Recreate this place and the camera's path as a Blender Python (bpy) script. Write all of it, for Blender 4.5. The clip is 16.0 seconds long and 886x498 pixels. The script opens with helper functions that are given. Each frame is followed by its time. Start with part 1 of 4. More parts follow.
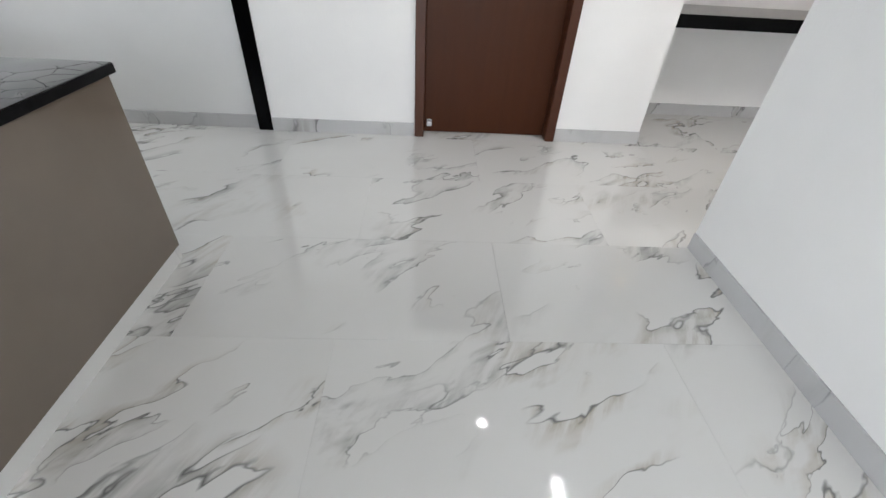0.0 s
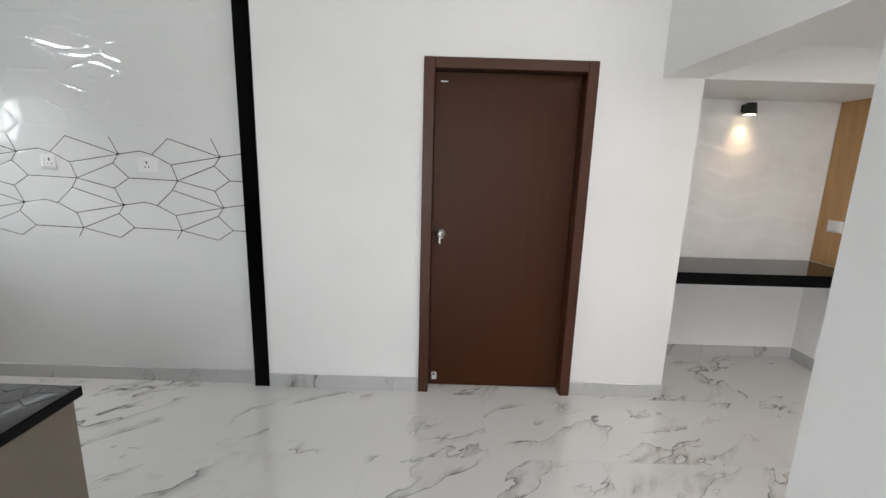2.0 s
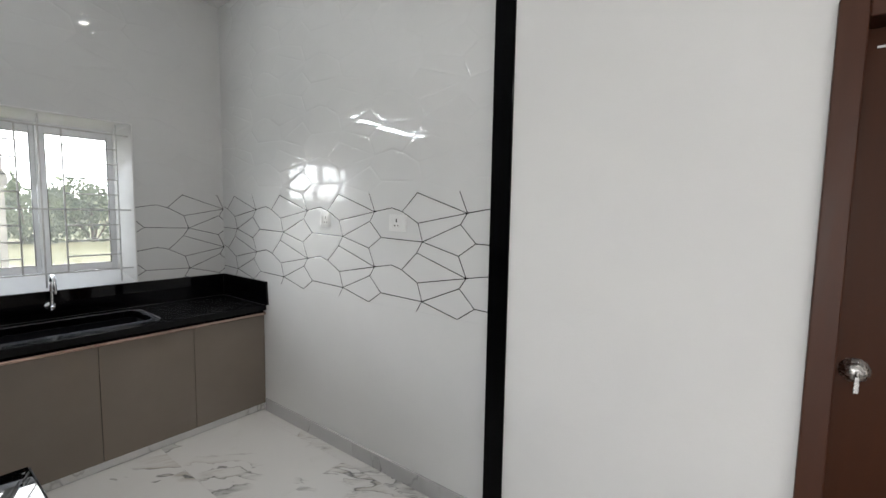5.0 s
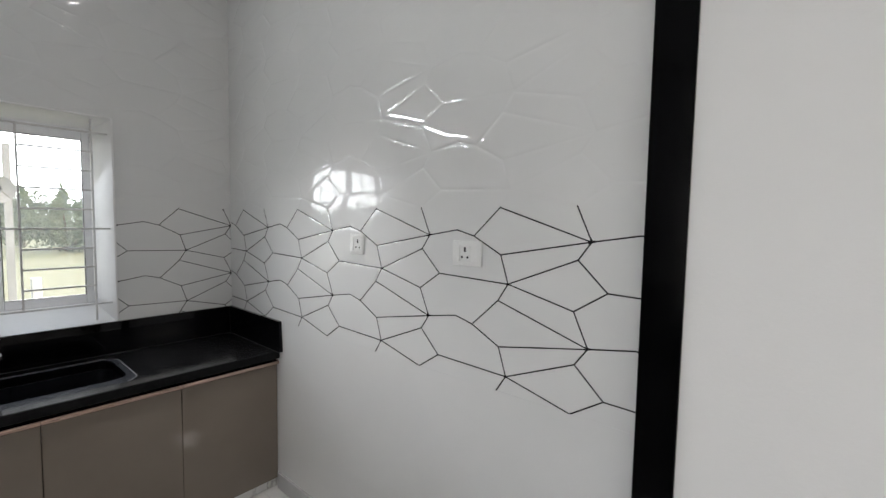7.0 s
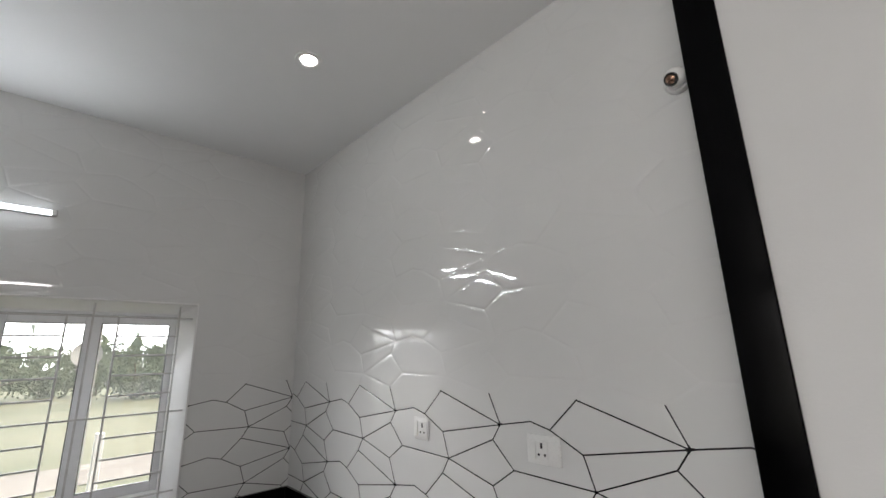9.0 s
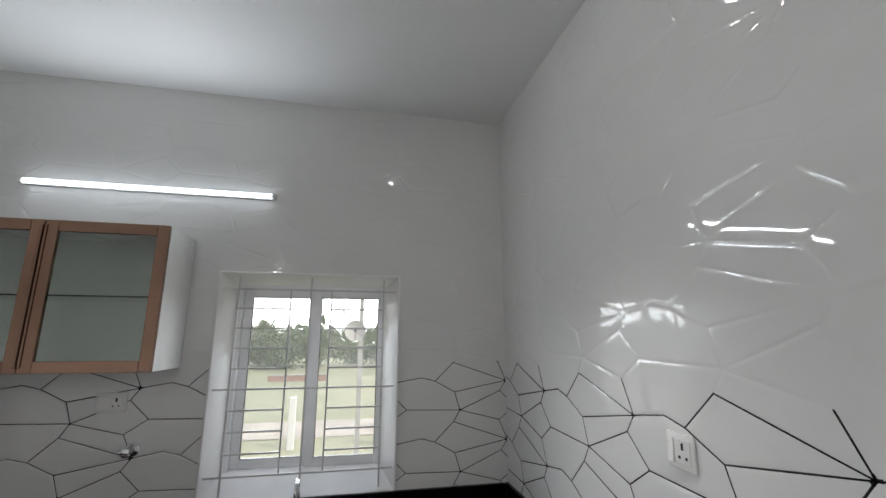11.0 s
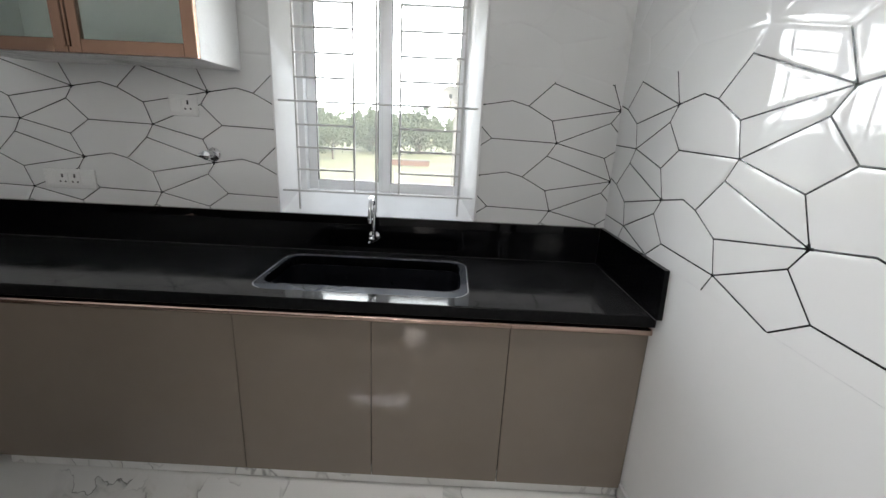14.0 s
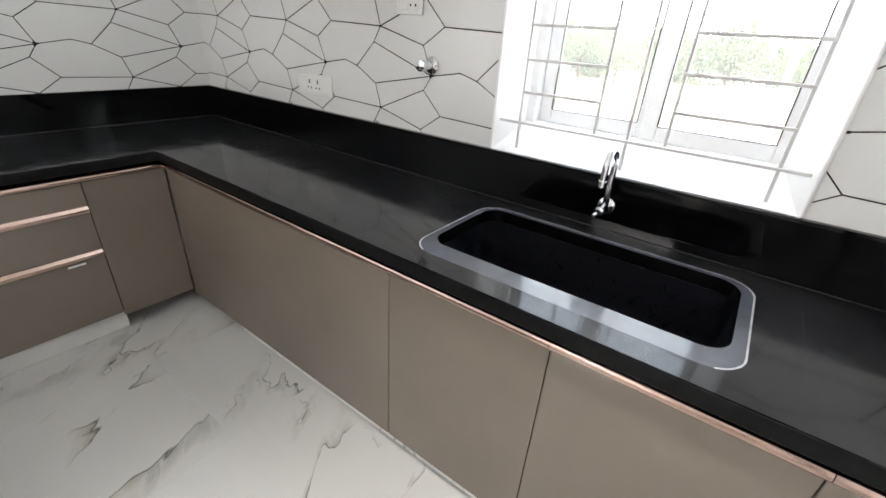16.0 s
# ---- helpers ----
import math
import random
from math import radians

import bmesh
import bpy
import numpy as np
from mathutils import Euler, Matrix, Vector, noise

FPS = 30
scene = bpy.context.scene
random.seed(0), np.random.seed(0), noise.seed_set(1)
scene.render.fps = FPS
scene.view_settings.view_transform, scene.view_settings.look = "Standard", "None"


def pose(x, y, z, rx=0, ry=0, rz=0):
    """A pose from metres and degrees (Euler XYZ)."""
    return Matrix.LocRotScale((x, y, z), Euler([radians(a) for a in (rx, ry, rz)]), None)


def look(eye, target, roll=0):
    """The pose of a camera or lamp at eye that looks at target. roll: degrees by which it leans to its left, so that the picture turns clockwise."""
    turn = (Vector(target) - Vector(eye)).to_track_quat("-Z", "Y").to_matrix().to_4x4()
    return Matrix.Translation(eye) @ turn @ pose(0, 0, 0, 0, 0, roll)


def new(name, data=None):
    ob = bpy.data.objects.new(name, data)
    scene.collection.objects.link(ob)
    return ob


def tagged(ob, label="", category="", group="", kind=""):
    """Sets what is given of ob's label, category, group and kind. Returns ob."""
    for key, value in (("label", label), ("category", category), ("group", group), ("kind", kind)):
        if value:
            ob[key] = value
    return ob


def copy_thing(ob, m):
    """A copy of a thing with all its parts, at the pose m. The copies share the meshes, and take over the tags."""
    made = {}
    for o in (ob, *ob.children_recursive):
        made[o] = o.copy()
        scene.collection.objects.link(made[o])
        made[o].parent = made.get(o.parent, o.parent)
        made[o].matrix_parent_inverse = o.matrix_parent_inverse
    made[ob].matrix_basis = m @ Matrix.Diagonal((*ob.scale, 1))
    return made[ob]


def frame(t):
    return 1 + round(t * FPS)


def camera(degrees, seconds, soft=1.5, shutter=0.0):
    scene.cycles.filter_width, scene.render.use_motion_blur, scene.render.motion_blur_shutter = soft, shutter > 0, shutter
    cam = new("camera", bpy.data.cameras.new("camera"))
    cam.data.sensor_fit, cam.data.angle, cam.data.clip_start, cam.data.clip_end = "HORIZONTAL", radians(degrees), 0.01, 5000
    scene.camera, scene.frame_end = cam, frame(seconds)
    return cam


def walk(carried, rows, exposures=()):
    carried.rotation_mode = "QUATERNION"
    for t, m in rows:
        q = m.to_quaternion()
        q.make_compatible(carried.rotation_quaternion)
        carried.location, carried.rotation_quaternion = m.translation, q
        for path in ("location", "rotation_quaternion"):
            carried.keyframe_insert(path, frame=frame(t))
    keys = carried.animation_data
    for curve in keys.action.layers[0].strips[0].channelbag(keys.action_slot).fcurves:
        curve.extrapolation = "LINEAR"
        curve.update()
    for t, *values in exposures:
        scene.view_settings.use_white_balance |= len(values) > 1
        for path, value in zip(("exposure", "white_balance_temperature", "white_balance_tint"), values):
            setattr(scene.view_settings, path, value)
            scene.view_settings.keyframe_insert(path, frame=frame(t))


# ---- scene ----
cam = camera(92.9, 16.0)
PATH = [
    (0, (0.019, -0.047, 1.187), (0.115, 1.535, -0.033), 3.6),
    (0.5, (0.02, 0.006, 1.209), (0.12, 1.663, 0.093), 3.2),
    (1, (0.004, 0.105, 1.277), (0.095, 1.877, 0.353), 2.6),
    (1.5, (0.02, 0.194, 1.368), (0.085, 2.077, 0.697), 2.0),
    (2, (0.076, 0.26, 1.463), (0.077, 2.22, 1.068), 1.7),
    (2.5, (0.121, 0.325, 1.512), (0.0, 2.312, 1.319), 1.4),
    (3, (0.131, 0.448, 1.494), (-0.197, 2.419, 1.395), 1.3),
    (3.5, (0.079, 0.657, 1.511), (-0.52, 2.562, 1.409), 1.2),
    (4, (0.037, 0.85, 1.49), (-0.846, 2.64, 1.361), 1.2),
    (4.5, (-0.039, 1.023, 1.463), (-1.15, 2.677, 1.291), 1.2),
    (7, (-0.832, 1.668, 1.516), (-2.122, 3.191, 1.385), 1.0),
    (7.5, (-0.835, 1.654, 1.578), (-2.122, 3.186, 1.59), 0.5),
    (8, (-0.82, 1.632, 1.647), (-2.11, 3.148, 1.838), -0.1),
    (8.5, (-0.822, 1.613, 1.711), (-2.139, 3.074, 2.072), -0.9),
    (9, (-0.859, 1.61, 1.715), (-2.271, 2.943, 2.193), -1.4),
    (9.5, (-0.94, 1.698, 1.71), (-2.523, 2.803, 2.231), -1.7),
    (10, (-1.055, 1.822, 1.729), (-2.807, 2.624, 2.265), -1.8),
    (12.5, (-1.571, 2.077, 1.544), (-3.567, 2.128, 1.664), 1.8),
    (13, (-1.604, 2.083, 1.483), (-3.599, 2.139, 1.36), 2.0),
    (13.5, (-1.644, 2.103, 1.415), (-3.611, 2.145, 1.058), 2.2),
    (14, (-1.682, 2.122, 1.353), (-3.607, 2.103, 0.81), 2.7),
    (14.5, (-1.796, 2.105, 1.331), (-3.667, 1.96, 0.64), 3.1),
    (15, (-1.976, 2.067, 1.321), (-3.777, 1.705, 0.53), 3.6),
    (15.5, (-2.141, 2.09, 1.307), (-3.812, 1.414, 0.442), 3.9),
    (16, (-2.263, 2.086, 1.309), (-3.724, 1.067, 0.399), 3.9),
]
EXPOSURE = [(0, 0.68, 6250, 11), (1.5, 0.56, 6350, 11), (2.5, 0.42, 6450, 12), (4.0, 0.47, 6480, 12), (4.7, 0.38, 6500, 12), (7, 0.22, 6500, 13), (8.5, 0.02, 6700, 15), (9.5, -0.05, 6550, 14), (10.2, -0.14, 6500, 14),
            (12.5, 0.15, 6400, 12), (13.5, 0.47, 6450, 12), (14.5, 0.93, 6500, 12), (15.5, 1.60, 6600, 13), (16, 1.76, 6600, 13)]
walk(cam, [(t, look(eye, target, roll)) for t, eye, target, roll in PATH], EXPOSURE)


# ---- world and light ----
world = bpy.data.worlds.new("sky")
scene.world = world
world.use_nodes = True
wn = world.node_tree.nodes
sky = wn.new("ShaderNodeTexSky")
sky.sky_type, sky.sun_disc = "NISHITA", False
sky.sun_elevation, sky.sun_rotation = radians(48), radians(40)
sky.air_density, sky.dust_density = 1.2, 4.0
wn["Background"].inputs["Strength"].default_value = 0.14
world.node_tree.links.new(sky.outputs[0], wn["Background"].inputs["Color"])


def lamp(name, kind, m, power, colour, size=0.1, size_y=None, angle=None):
    data = bpy.data.lights.new(name, kind)
    data.energy, data.color = power, colour
    if kind == "AREA":
        data.size = size
        if size_y:
            data.shape, data.size_y = "RECTANGLE", size_y
        else:
            data.shape = "DISK"
    if kind == "SUN":
        data.angle = angle
    if kind == "SPOT":
        data.spot_size, data.spot_blend, data.shadow_soft_size = angle, 1.0, size
    ob = new(name, data)
    ob.matrix_world = m
    return ob


SUN_FROM = Vector((math.sin(radians(40)) * math.cos(radians(48)), math.cos(radians(40)) * math.cos(radians(48)), math.sin(radians(48))))
lamp("sun", "SUN", look(SUN_FROM * 20, (0, 0, 0)), 3.2, (1.0, 0.95, 0.88), angle=radians(0.5))
# daylight through the kitchen window, and two added fills from the unseen hall
lamp("kitchen_window_light", "AREA", look((-3.80, 1.785, 1.50), (-1.9, 1.95, 0.0)), 2.6, (0.86, 0.94, 1.0), 0.75, 1.0)
lamp("hall_window_light", "AREA", look((-0.1, -5.46, 1.40), (-0.7, 2.0, -1.0)), 114, (0.99, 0.98, 0.985), 4.4, 2.4)
lamp("hall_side_light", "AREA", look((-3.84, -3.0, 1.65), (1.3, 0.2, 1.2)), 42, (0.97, 0.98, 1.0), 1.2, 1.3)
# electric light
EAST_TUBE_X = 1.262
lamp("tube_glow", "AREA", look((-3.52, 1.01, 2.415), (0, 1.0, 3.0)), 6, (0.88, 0.96, 1.0), 1.1, 0.03)
lamp("side_tube_glow", "AREA", look((EAST_TUBE_X, 1.10, 2.69), (-3.0, 1.0, 0.6)), 6.0, (1.0, 0.98, 0.95), 1.1, 0.06)
lamp("downlight_glow", "SPOT", look((-2.42, 2.295, 2.97), (-2.42, 2.295, 0)), 66, (1.0, 0.98, 0.95), 0.035, angle=radians(60))
lamp("corridor_downlight_glow", "SPOT", look((0.69, 2.35, 2.97), (0.69, 2.35, 0)), 15, (1.0, 0.98, 0.95), 0.035, angle=radians(60))
lamp("niche_glow", "SPOT", look((2.225, 3.395, 1.860), (2.225, 3.425, 1.0)), 3.4, (1.0, 0.66, 0.36), 0.02, angle=radians(98))
# added fill in place of the foyer's daylight, no fixture belongs to it
lamp("foyer_glow", "AREA", look((2.3, 1.6, 2.13), (2.3, 1.6, 0)), 11, (1.0, 0.93, 0.86), 0.5)


# ---- materials ----
def mat(name, colour, rough=0.5, metal=0.0, **extra):
    m = bpy.data.materials.new(name)
    m.use_nodes = True
    b = m.node_tree.nodes["Principled BSDF"]
    b.inputs["Base Color"].default_value = (*colour, 1)
    b.inputs["Roughness"].default_value = rough
    b.inputs["Metallic"].default_value = metal
    for key, value in extra.items():
        b.inputs[key.replace("_", " ")].default_value = value
    return m


def node(m, kind, links=(), **values):
    n = m.node_tree.nodes.new(kind)
    for key, value in values.items():
        if key in ("operation", "blend_type", "data_type", "feature", "noise_dimensions", "wave_type", "bands_direction", "vector_type"):
            setattr(n, key, value)
        else:
            n.inputs[key.replace("_", " ")].default_value = value
    for key, out in links:
        m.node_tree.links.new(out, n.inputs[key])
    return n


def ramp(m, out, *stops):
    n = m.node_tree.nodes.new("ShaderNodeValToRGB")
    e = n.color_ramp.elements
    while len(e) < len(stops):
        e.new(0.5)
    for s, (p, c) in zip(e, stops):
        s.position, s.color = p, (*c, 1) if not isinstance(c, float) else (c, c, c, 1)
    m.node_tree.links.new(out, n.inputs[0])
    return n.outputs[0]


def bsdf(m):
    return m.node_tree.nodes["Principled BSDF"]


def link(m, a, b):
    m.node_tree.links.new(a, b)


def mottle(m, low, high, scale, detail=4.0, rough=None, bump=0.0, bump_scale=200.0, stretch=None, bump_dist=0.002):
    """Two scales of variation: a soft one in the colour and the gloss, a fine one in the relief."""
    co = node(m, "ShaderNodeTexCoord").outputs["Object"]
    if stretch:
        co = node(m, "ShaderNodeVectorMath", [(0, co)], operation="MULTIPLY").outputs[0]
        co.node.inputs[1].default_value = stretch
    big = node(m, "ShaderNodeTexNoise", [("Vector", co)], Scale=scale, Detail=detail, Roughness=0.6)
    link(m, ramp(m, big.outputs[0], (0.3, low), (0.7, high)), bsdf(m).inputs["Base Color"])
    fine = node(m, "ShaderNodeTexNoise", [("Vector", co)], Scale=bump_scale, Detail=3.0)
    if rough:
        both = node(m, "ShaderNodeMath", [(0, big.outputs[0]), (1, fine.outputs[0])], operation="MULTIPLY")
        link(m, ramp(m, both.outputs[0], (0.12, rough[0]), (0.42, rough[1])), bsdf(m).inputs["Roughness"])
    if bump:
        b = node(m, "ShaderNodeBump", [("Height", fine.outputs[0])], Strength=bump, Distance=bump_dist)
        link(m, b.outputs[0], bsdf(m).inputs["Normal"])
    return m


PAINT = mottle(mat("white_wall_paint", (0.8, 0.8, 0.79), 0.5), (0.77, 0.765, 0.755), (0.82, 0.815, 0.80), 1.3, rough=(0.42, 0.6), bump=0.25, bump_scale=90)
CEILING = mottle(mat("ceiling_paint", (0.8, 0.8, 0.8), 0.7), (0.80, 0.805, 0.805), (0.84, 0.84, 0.84), 1.1, bump=0.15, bump_scale=80)
TRIM = mottle(mat("white_trim_paint", (0.82, 0.82, 0.81), 0.35), (0.78, 0.775, 0.765), (0.84, 0.835, 0.83), 5, rough=(0.25, 0.45), bump=0.1)
GRANITE = mottle(mat("black_granite", (0.01, 0.01, 0.011), 0.05, Specular_IOR_Level=0.36), (0.0014, 0.0014, 0.0017), (0.0045, 0.0045, 0.005), 260, detail=2, rough=(0.02, 0.07))
DUSTY = mottle(mat("black_granite_worktop", (0.01, 0.01, 0.011), 0.12), (0.0035, 0.0035, 0.0040), (0.022, 0.022, 0.024), 7, detail=9, rough=(0.03, 0.22), bump=0.01)
EDGE = mottle(mat("honed_granite_edge", (0.004, 0.004, 0.004), 0.4, Specular_IOR_Level=0.12), (0.002, 0.002, 0.0024), (0.007, 0.007, 0.0075), 40, rough=(0.3, 0.45))
UPSTAND = mottle(mat("black_granite_upstand", (0.003, 0.003, 0.003), 0.05, Specular_IOR_Level=0.2), (0.0010, 0.0010, 0.0013), (0.0032, 0.0032, 0.0038), 200, rough=(0.02, 0.06))
POLISHED = mottle(mat("polished_black_granite", (0.003, 0.003, 0.003), 0.04, Specular_IOR_Level=0.55), (0.0012, 0.0012, 0.0015), (0.0042, 0.0042, 0.0048), 240, rough=(0.01, 0.05))
STRIP = mottle(mat("black_granite_strip", (0.002, 0.002, 0.002), 0.12, Specular_IOR_Level=0.09), (0.0012, 0.0012, 0.0014), (0.0020, 0.0020, 0.0023), 8, rough=(0.08, 0.16))
RIM = mottle(mat("ground_granite_edge", (0.12, 0.13, 0.15), 0.18), (0.05, 0.055, 0.065), (0.075, 0.08, 0.095), 6, rough=(0.08, 0.18))
SEAL = mottle(mat("grey_sealant", (0.05, 0.05, 0.05), 0.5), (0.02, 0.02, 0.021), (0.06, 0.06, 0.06), 25)
CUT = mottle(mat("raw_granite_line", (0.5, 0.5, 0.5), 0.6), (0.20, 0.20, 0.21), (0.36, 0.36, 0.37), 30)
SINKMAT = mottle(mat("black_sink", (0.006, 0.006, 0.008), 0.35), (0.0014, 0.0017, 0.0032), (0.0034, 0.004, 0.0075), 30, rough=(0.25, 0.45))
LAMINATE = mottle(mat("taupe_laminate", (0.17, 0.14, 0.115), 0.2), (0.163, 0.135, 0.109), (0.185, 0.154, 0.126), 2.2, rough=(0.02, 0.055), bump=0.02, bump_scale=300)
COPPER = mottle(mat("rose_copper_profile", (0.72, 0.45, 0.36), 0.25, 1.0), (0.40, 0.285, 0.24), (0.50, 0.365, 0.315), 3, rough=(0.12, 0.2))
FRAMEMET = mottle(mat("brushed_copper_frame", (0.45, 0.27, 0.20), 0.32, 0.85), (0.235, 0.140, 0.098), (0.265, 0.163, 0.117), 5, rough=(0.15, 0.24))
CHROME = mat("chrome", (0.75, 0.76, 0.78), 0.08, 1.0)
STEEL = mottle(mat("satin_steel", (0.55, 0.54, 0.52), 0.25, 1.0), (0.34, 0.33, 0.31), (0.48, 0.47, 0.45), 40, rough=(0.2, 0.35))
DOORMAT = mottle(mat("brown_door_veneer", (0.06, 0.022, 0.012), 0.4, Specular_IOR_Level=0.15), (0.047, 0.0138, 0.0042), (0.057, 0.0170, 0.0054), 4, detail=6, rough=(0.3, 0.46), bump=0.03, bump_scale=60, stretch=(6, 6, 0.5))
DOORFRAME = mottle(mat("brown_door_frame", (0.075, 0.028, 0.017), 0.4, Specular_IOR_Level=0.3), (0.056, 0.0172, 0.0070), (0.068, 0.0212, 0.0088), 7, detail=7, rough=(0.3, 0.5), bump=0.06, bump_scale=70, stretch=(5, 5, 0.6))
OAK = mottle(mat("honey_wood_panel", (0.5, 0.29, 0.12), 0.45), (0.42, 0.235, 0.09), (0.52, 0.31, 0.13), 4, detail=6, rough=(0.4, 0.55), stretch=(6, 6, 0.7))
PVC = mottle(mat("white_upvc", (0.84, 0.85, 0.86), 0.25), (0.80, 0.81, 0.82), (0.86, 0.87, 0.88), 6, rough=(0.2, 0.32))
PLASTIC = mottle(mat("white_plastic", (0.82, 0.82, 0.80), 0.3), (0.80, 0.80, 0.785), (0.83, 0.83, 0.815), 3, rough=(0.24, 0.34))
SOCKETMAT = mottle(mat("ivory_socket_plastic", (0.72, 0.72, 0.70), 0.3), (0.75, 0.75, 0.735), (0.78, 0.78, 0.765), 4, rough=(0.24, 0.34))
DARK = mat("black_plastic", (0.01, 0.01, 0.01), 0.35)
GREYBAR = mottle(mat("grille_paint", (0.62, 0.61, 0.6), 0.4), (0.52, 0.51, 0.50), (0.66, 0.65, 0.64), 20, rough=(0.35, 0.5))
PRINT = mat("dark_printed_line", (0.014, 0.014, 0.015), 0.25)


def glass(name, colour, ior=1.45):
    return mat(name, colour, 0.0, 0.0, Transmission_Weight=1.0, IOR=ior)


def pane_material(name, tint, mirror, hazed=0.0):
    """A thin pane: it lets the light straight through and mirrors a little. A white veil mixed in imitates glare from
    outdoors.
    """
    m = bpy.data.materials.new(name)
    m.use_nodes = True
    t = m.node_tree
    t.nodes.remove(t.nodes["Principled BSDF"])
    clear = t.nodes.new("ShaderNodeBsdfTransparent")
    clear.inputs[0].default_value = (*tint, 1)
    gloss = t.nodes.new("ShaderNodeBsdfGlossy")
    gloss.inputs["Roughness"].default_value = 0.01
    mix = t.nodes.new("ShaderNodeMixShader")
    mix.inputs[0].default_value = mirror
    t.links.new(clear.outputs[0], mix.inputs[1])
    t.links.new(gloss.outputs[0], mix.inputs[2])
    veil = t.nodes.new("ShaderNodeBsdfTranslucent")
    veil.inputs[0].default_value = (0.9, 0.92, 0.95, 1)
    glare_mix = t.nodes.new("ShaderNodeMixShader")
    glare_mix.inputs[0].default_value = hazed
    t.links.new(mix.outputs[0], glare_mix.inputs[1])
    t.links.new(veil.outputs[0], glare_mix.inputs[2])
    t.links.new(glare_mix.outputs[0], t.nodes["Material Output"].inputs[0])
    return m


PANE = pane_material("window_glass", (0.95, 0.96, 0.95), 0.04, 0.028)
TINTED = pane_material("grey_cabinet_glass", (0.86, 0.90, 0.88), 0.055)
SHELFGLASS = pane_material("glass_shelf", (0.95, 0.97, 0.96), 0.04)


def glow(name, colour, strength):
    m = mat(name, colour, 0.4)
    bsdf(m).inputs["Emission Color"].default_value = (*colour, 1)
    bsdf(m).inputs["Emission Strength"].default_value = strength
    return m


TUBEGLOW = glow("tube_light_diffuser", (0.86, 0.95, 1.0), 4.5)
LAMPGLOW = glow("downlight_diffuser", (1.0, 0.97, 0.92), 40.0)
WARMGLOW = glow("warm_lamp_lens", (1.0, 0.78, 0.48), 5.0)


def marble(name, base, grey, tan, rough):
    """Polished white tile with diagonal, feathered grey and tan veins. Each piece has its own drawing."""
    m = mat(name, base, rough, IOR=1.75)
    co = node(m, "ShaderNodeTexCoord").outputs["Object"]
    rnd = node(m, "ShaderNodeObjectInfo").outputs["Random"]
    off = node(m, "ShaderNodeVectorMath", [(0, rnd)], operation="SCALE", Scale=37.0).outputs[0]
    co = node(m, "ShaderNodeVectorMath", [(0, co), (1, off)], operation="ADD").outputs[0]
    rot = node(m, "ShaderNodeVectorRotate", [("Vector", co)], Angle=radians(-33)).outputs[0]
    lng = node(m, "ShaderNodeVectorMath", [(0, rot)], operation="MULTIPLY").outputs[0]
    lng.node.inputs[1].default_value = (1.0, 2.9, 1.0)
    warp = node(m, "ShaderNodeTexNoise", [("Vector", co)], Scale=1.7, Detail=3.0, Roughness=0.5)
    w = node(m, "ShaderNodeVectorMath", [(0, warp.outputs["Color"])], operation="SCALE", Scale=0.55).outputs[0]
    lng = node(m, "ShaderNodeVectorMath", [(0, lng), (1, w)], operation="ADD").outputs[0]

    def vein(scale, along, gate_scale, lo, hi, edge):
        """Fine dark lines, feathered to one side, that come and go."""
        n = node(m, "ShaderNodeTexNoise", [("Vector", along)], Scale=scale, Detail=4.5, Roughness=0.5).outputs[0]
        g = node(m, "ShaderNodeTexNoise", [("Vector", rot)], Scale=gate_scale, Detail=2.0).outputs[0]
        g = ramp(m, g, (lo, 0.0), (hi, 1.0))
        line = ramp(m, n, (0.5 - edge, 0.0), (0.5, 1.0), (0.5 + edge, 0.0))
        wash = ramp(m, n, (0.496, 0.0), (0.502, 0.85), (0.53, 0.5), (0.58, 0.0))
        line = node(m, "ShaderNodeMath", [(0, line), (1, g)], operation="MULTIPLY").outputs[0]
        wash = node(m, "ShaderNodeMath", [(0, wash), (1, g)], operation="MULTIPLY").outputs[0]
        return line, node(m, "ShaderNodeMath", [(0, wash), (1, streaky)], operation="MULTIPLY").outputs[0]

    brush = node(m, "ShaderNodeVectorRotate", [("Vector", co)], Angle=radians(-62)).outputs[0]
    brush = node(m, "ShaderNodeVectorMath", [(0, brush)], operation="MULTIPLY").outputs[0]
    brush.node.inputs[1].default_value = (2.6, 15.0, 1.0)
    brush = node(m, "ShaderNodeVectorMath", [(0, brush), (1, w)], operation="ADD").outputs[0]
    streak = node(m, "ShaderNodeTexNoise", [("Vector", brush)], Scale=1.6, Detail=5.0, Roughness=0.6)
    streaky = ramp(m, streak.outputs[0], (0.40, 0.12), (0.56, 1.0))
    l1, w1 = vein(1.0, lng, 1.7, 0.49, 0.59, 0.0075)
    l2, w2 = vein(1.9, lng, 1.5, 0.53, 0.62, 0.0075)
    f1 = node(m, "ShaderNodeMath", [(0, l1), (1, l2)], operation="MAXIMUM").outputs[0]
    f2 = node(m, "ShaderNodeMath", [(0, w1), (1, w2)], operation="MAXIMUM").outputs[0]
    cloud = node(m, "ShaderNodeTexNoise", [("Vector", co)], Scale=1.6, Detail=3.0)
    ground = ramp(m, cloud.outputs[0], (0.35, tuple(c * 0.965 for c in base)), (0.65, base))
    mix1 = node(m, "ShaderNodeMix", data_type="RGBA")
    link(m, f2, mix1.inputs["Factor"])
    link(m, ground, mix1.inputs["A"])
    link(m, ramp(m, cloud.outputs[0], (0.42, grey), (0.58, tan)), mix1.inputs["B"])
    mix2 = node(m, "ShaderNodeMix", data_type="RGBA")
    link(m, f1, mix2.inputs["Factor"])
    link(m, mix1.outputs["Result"], mix2.inputs["A"])
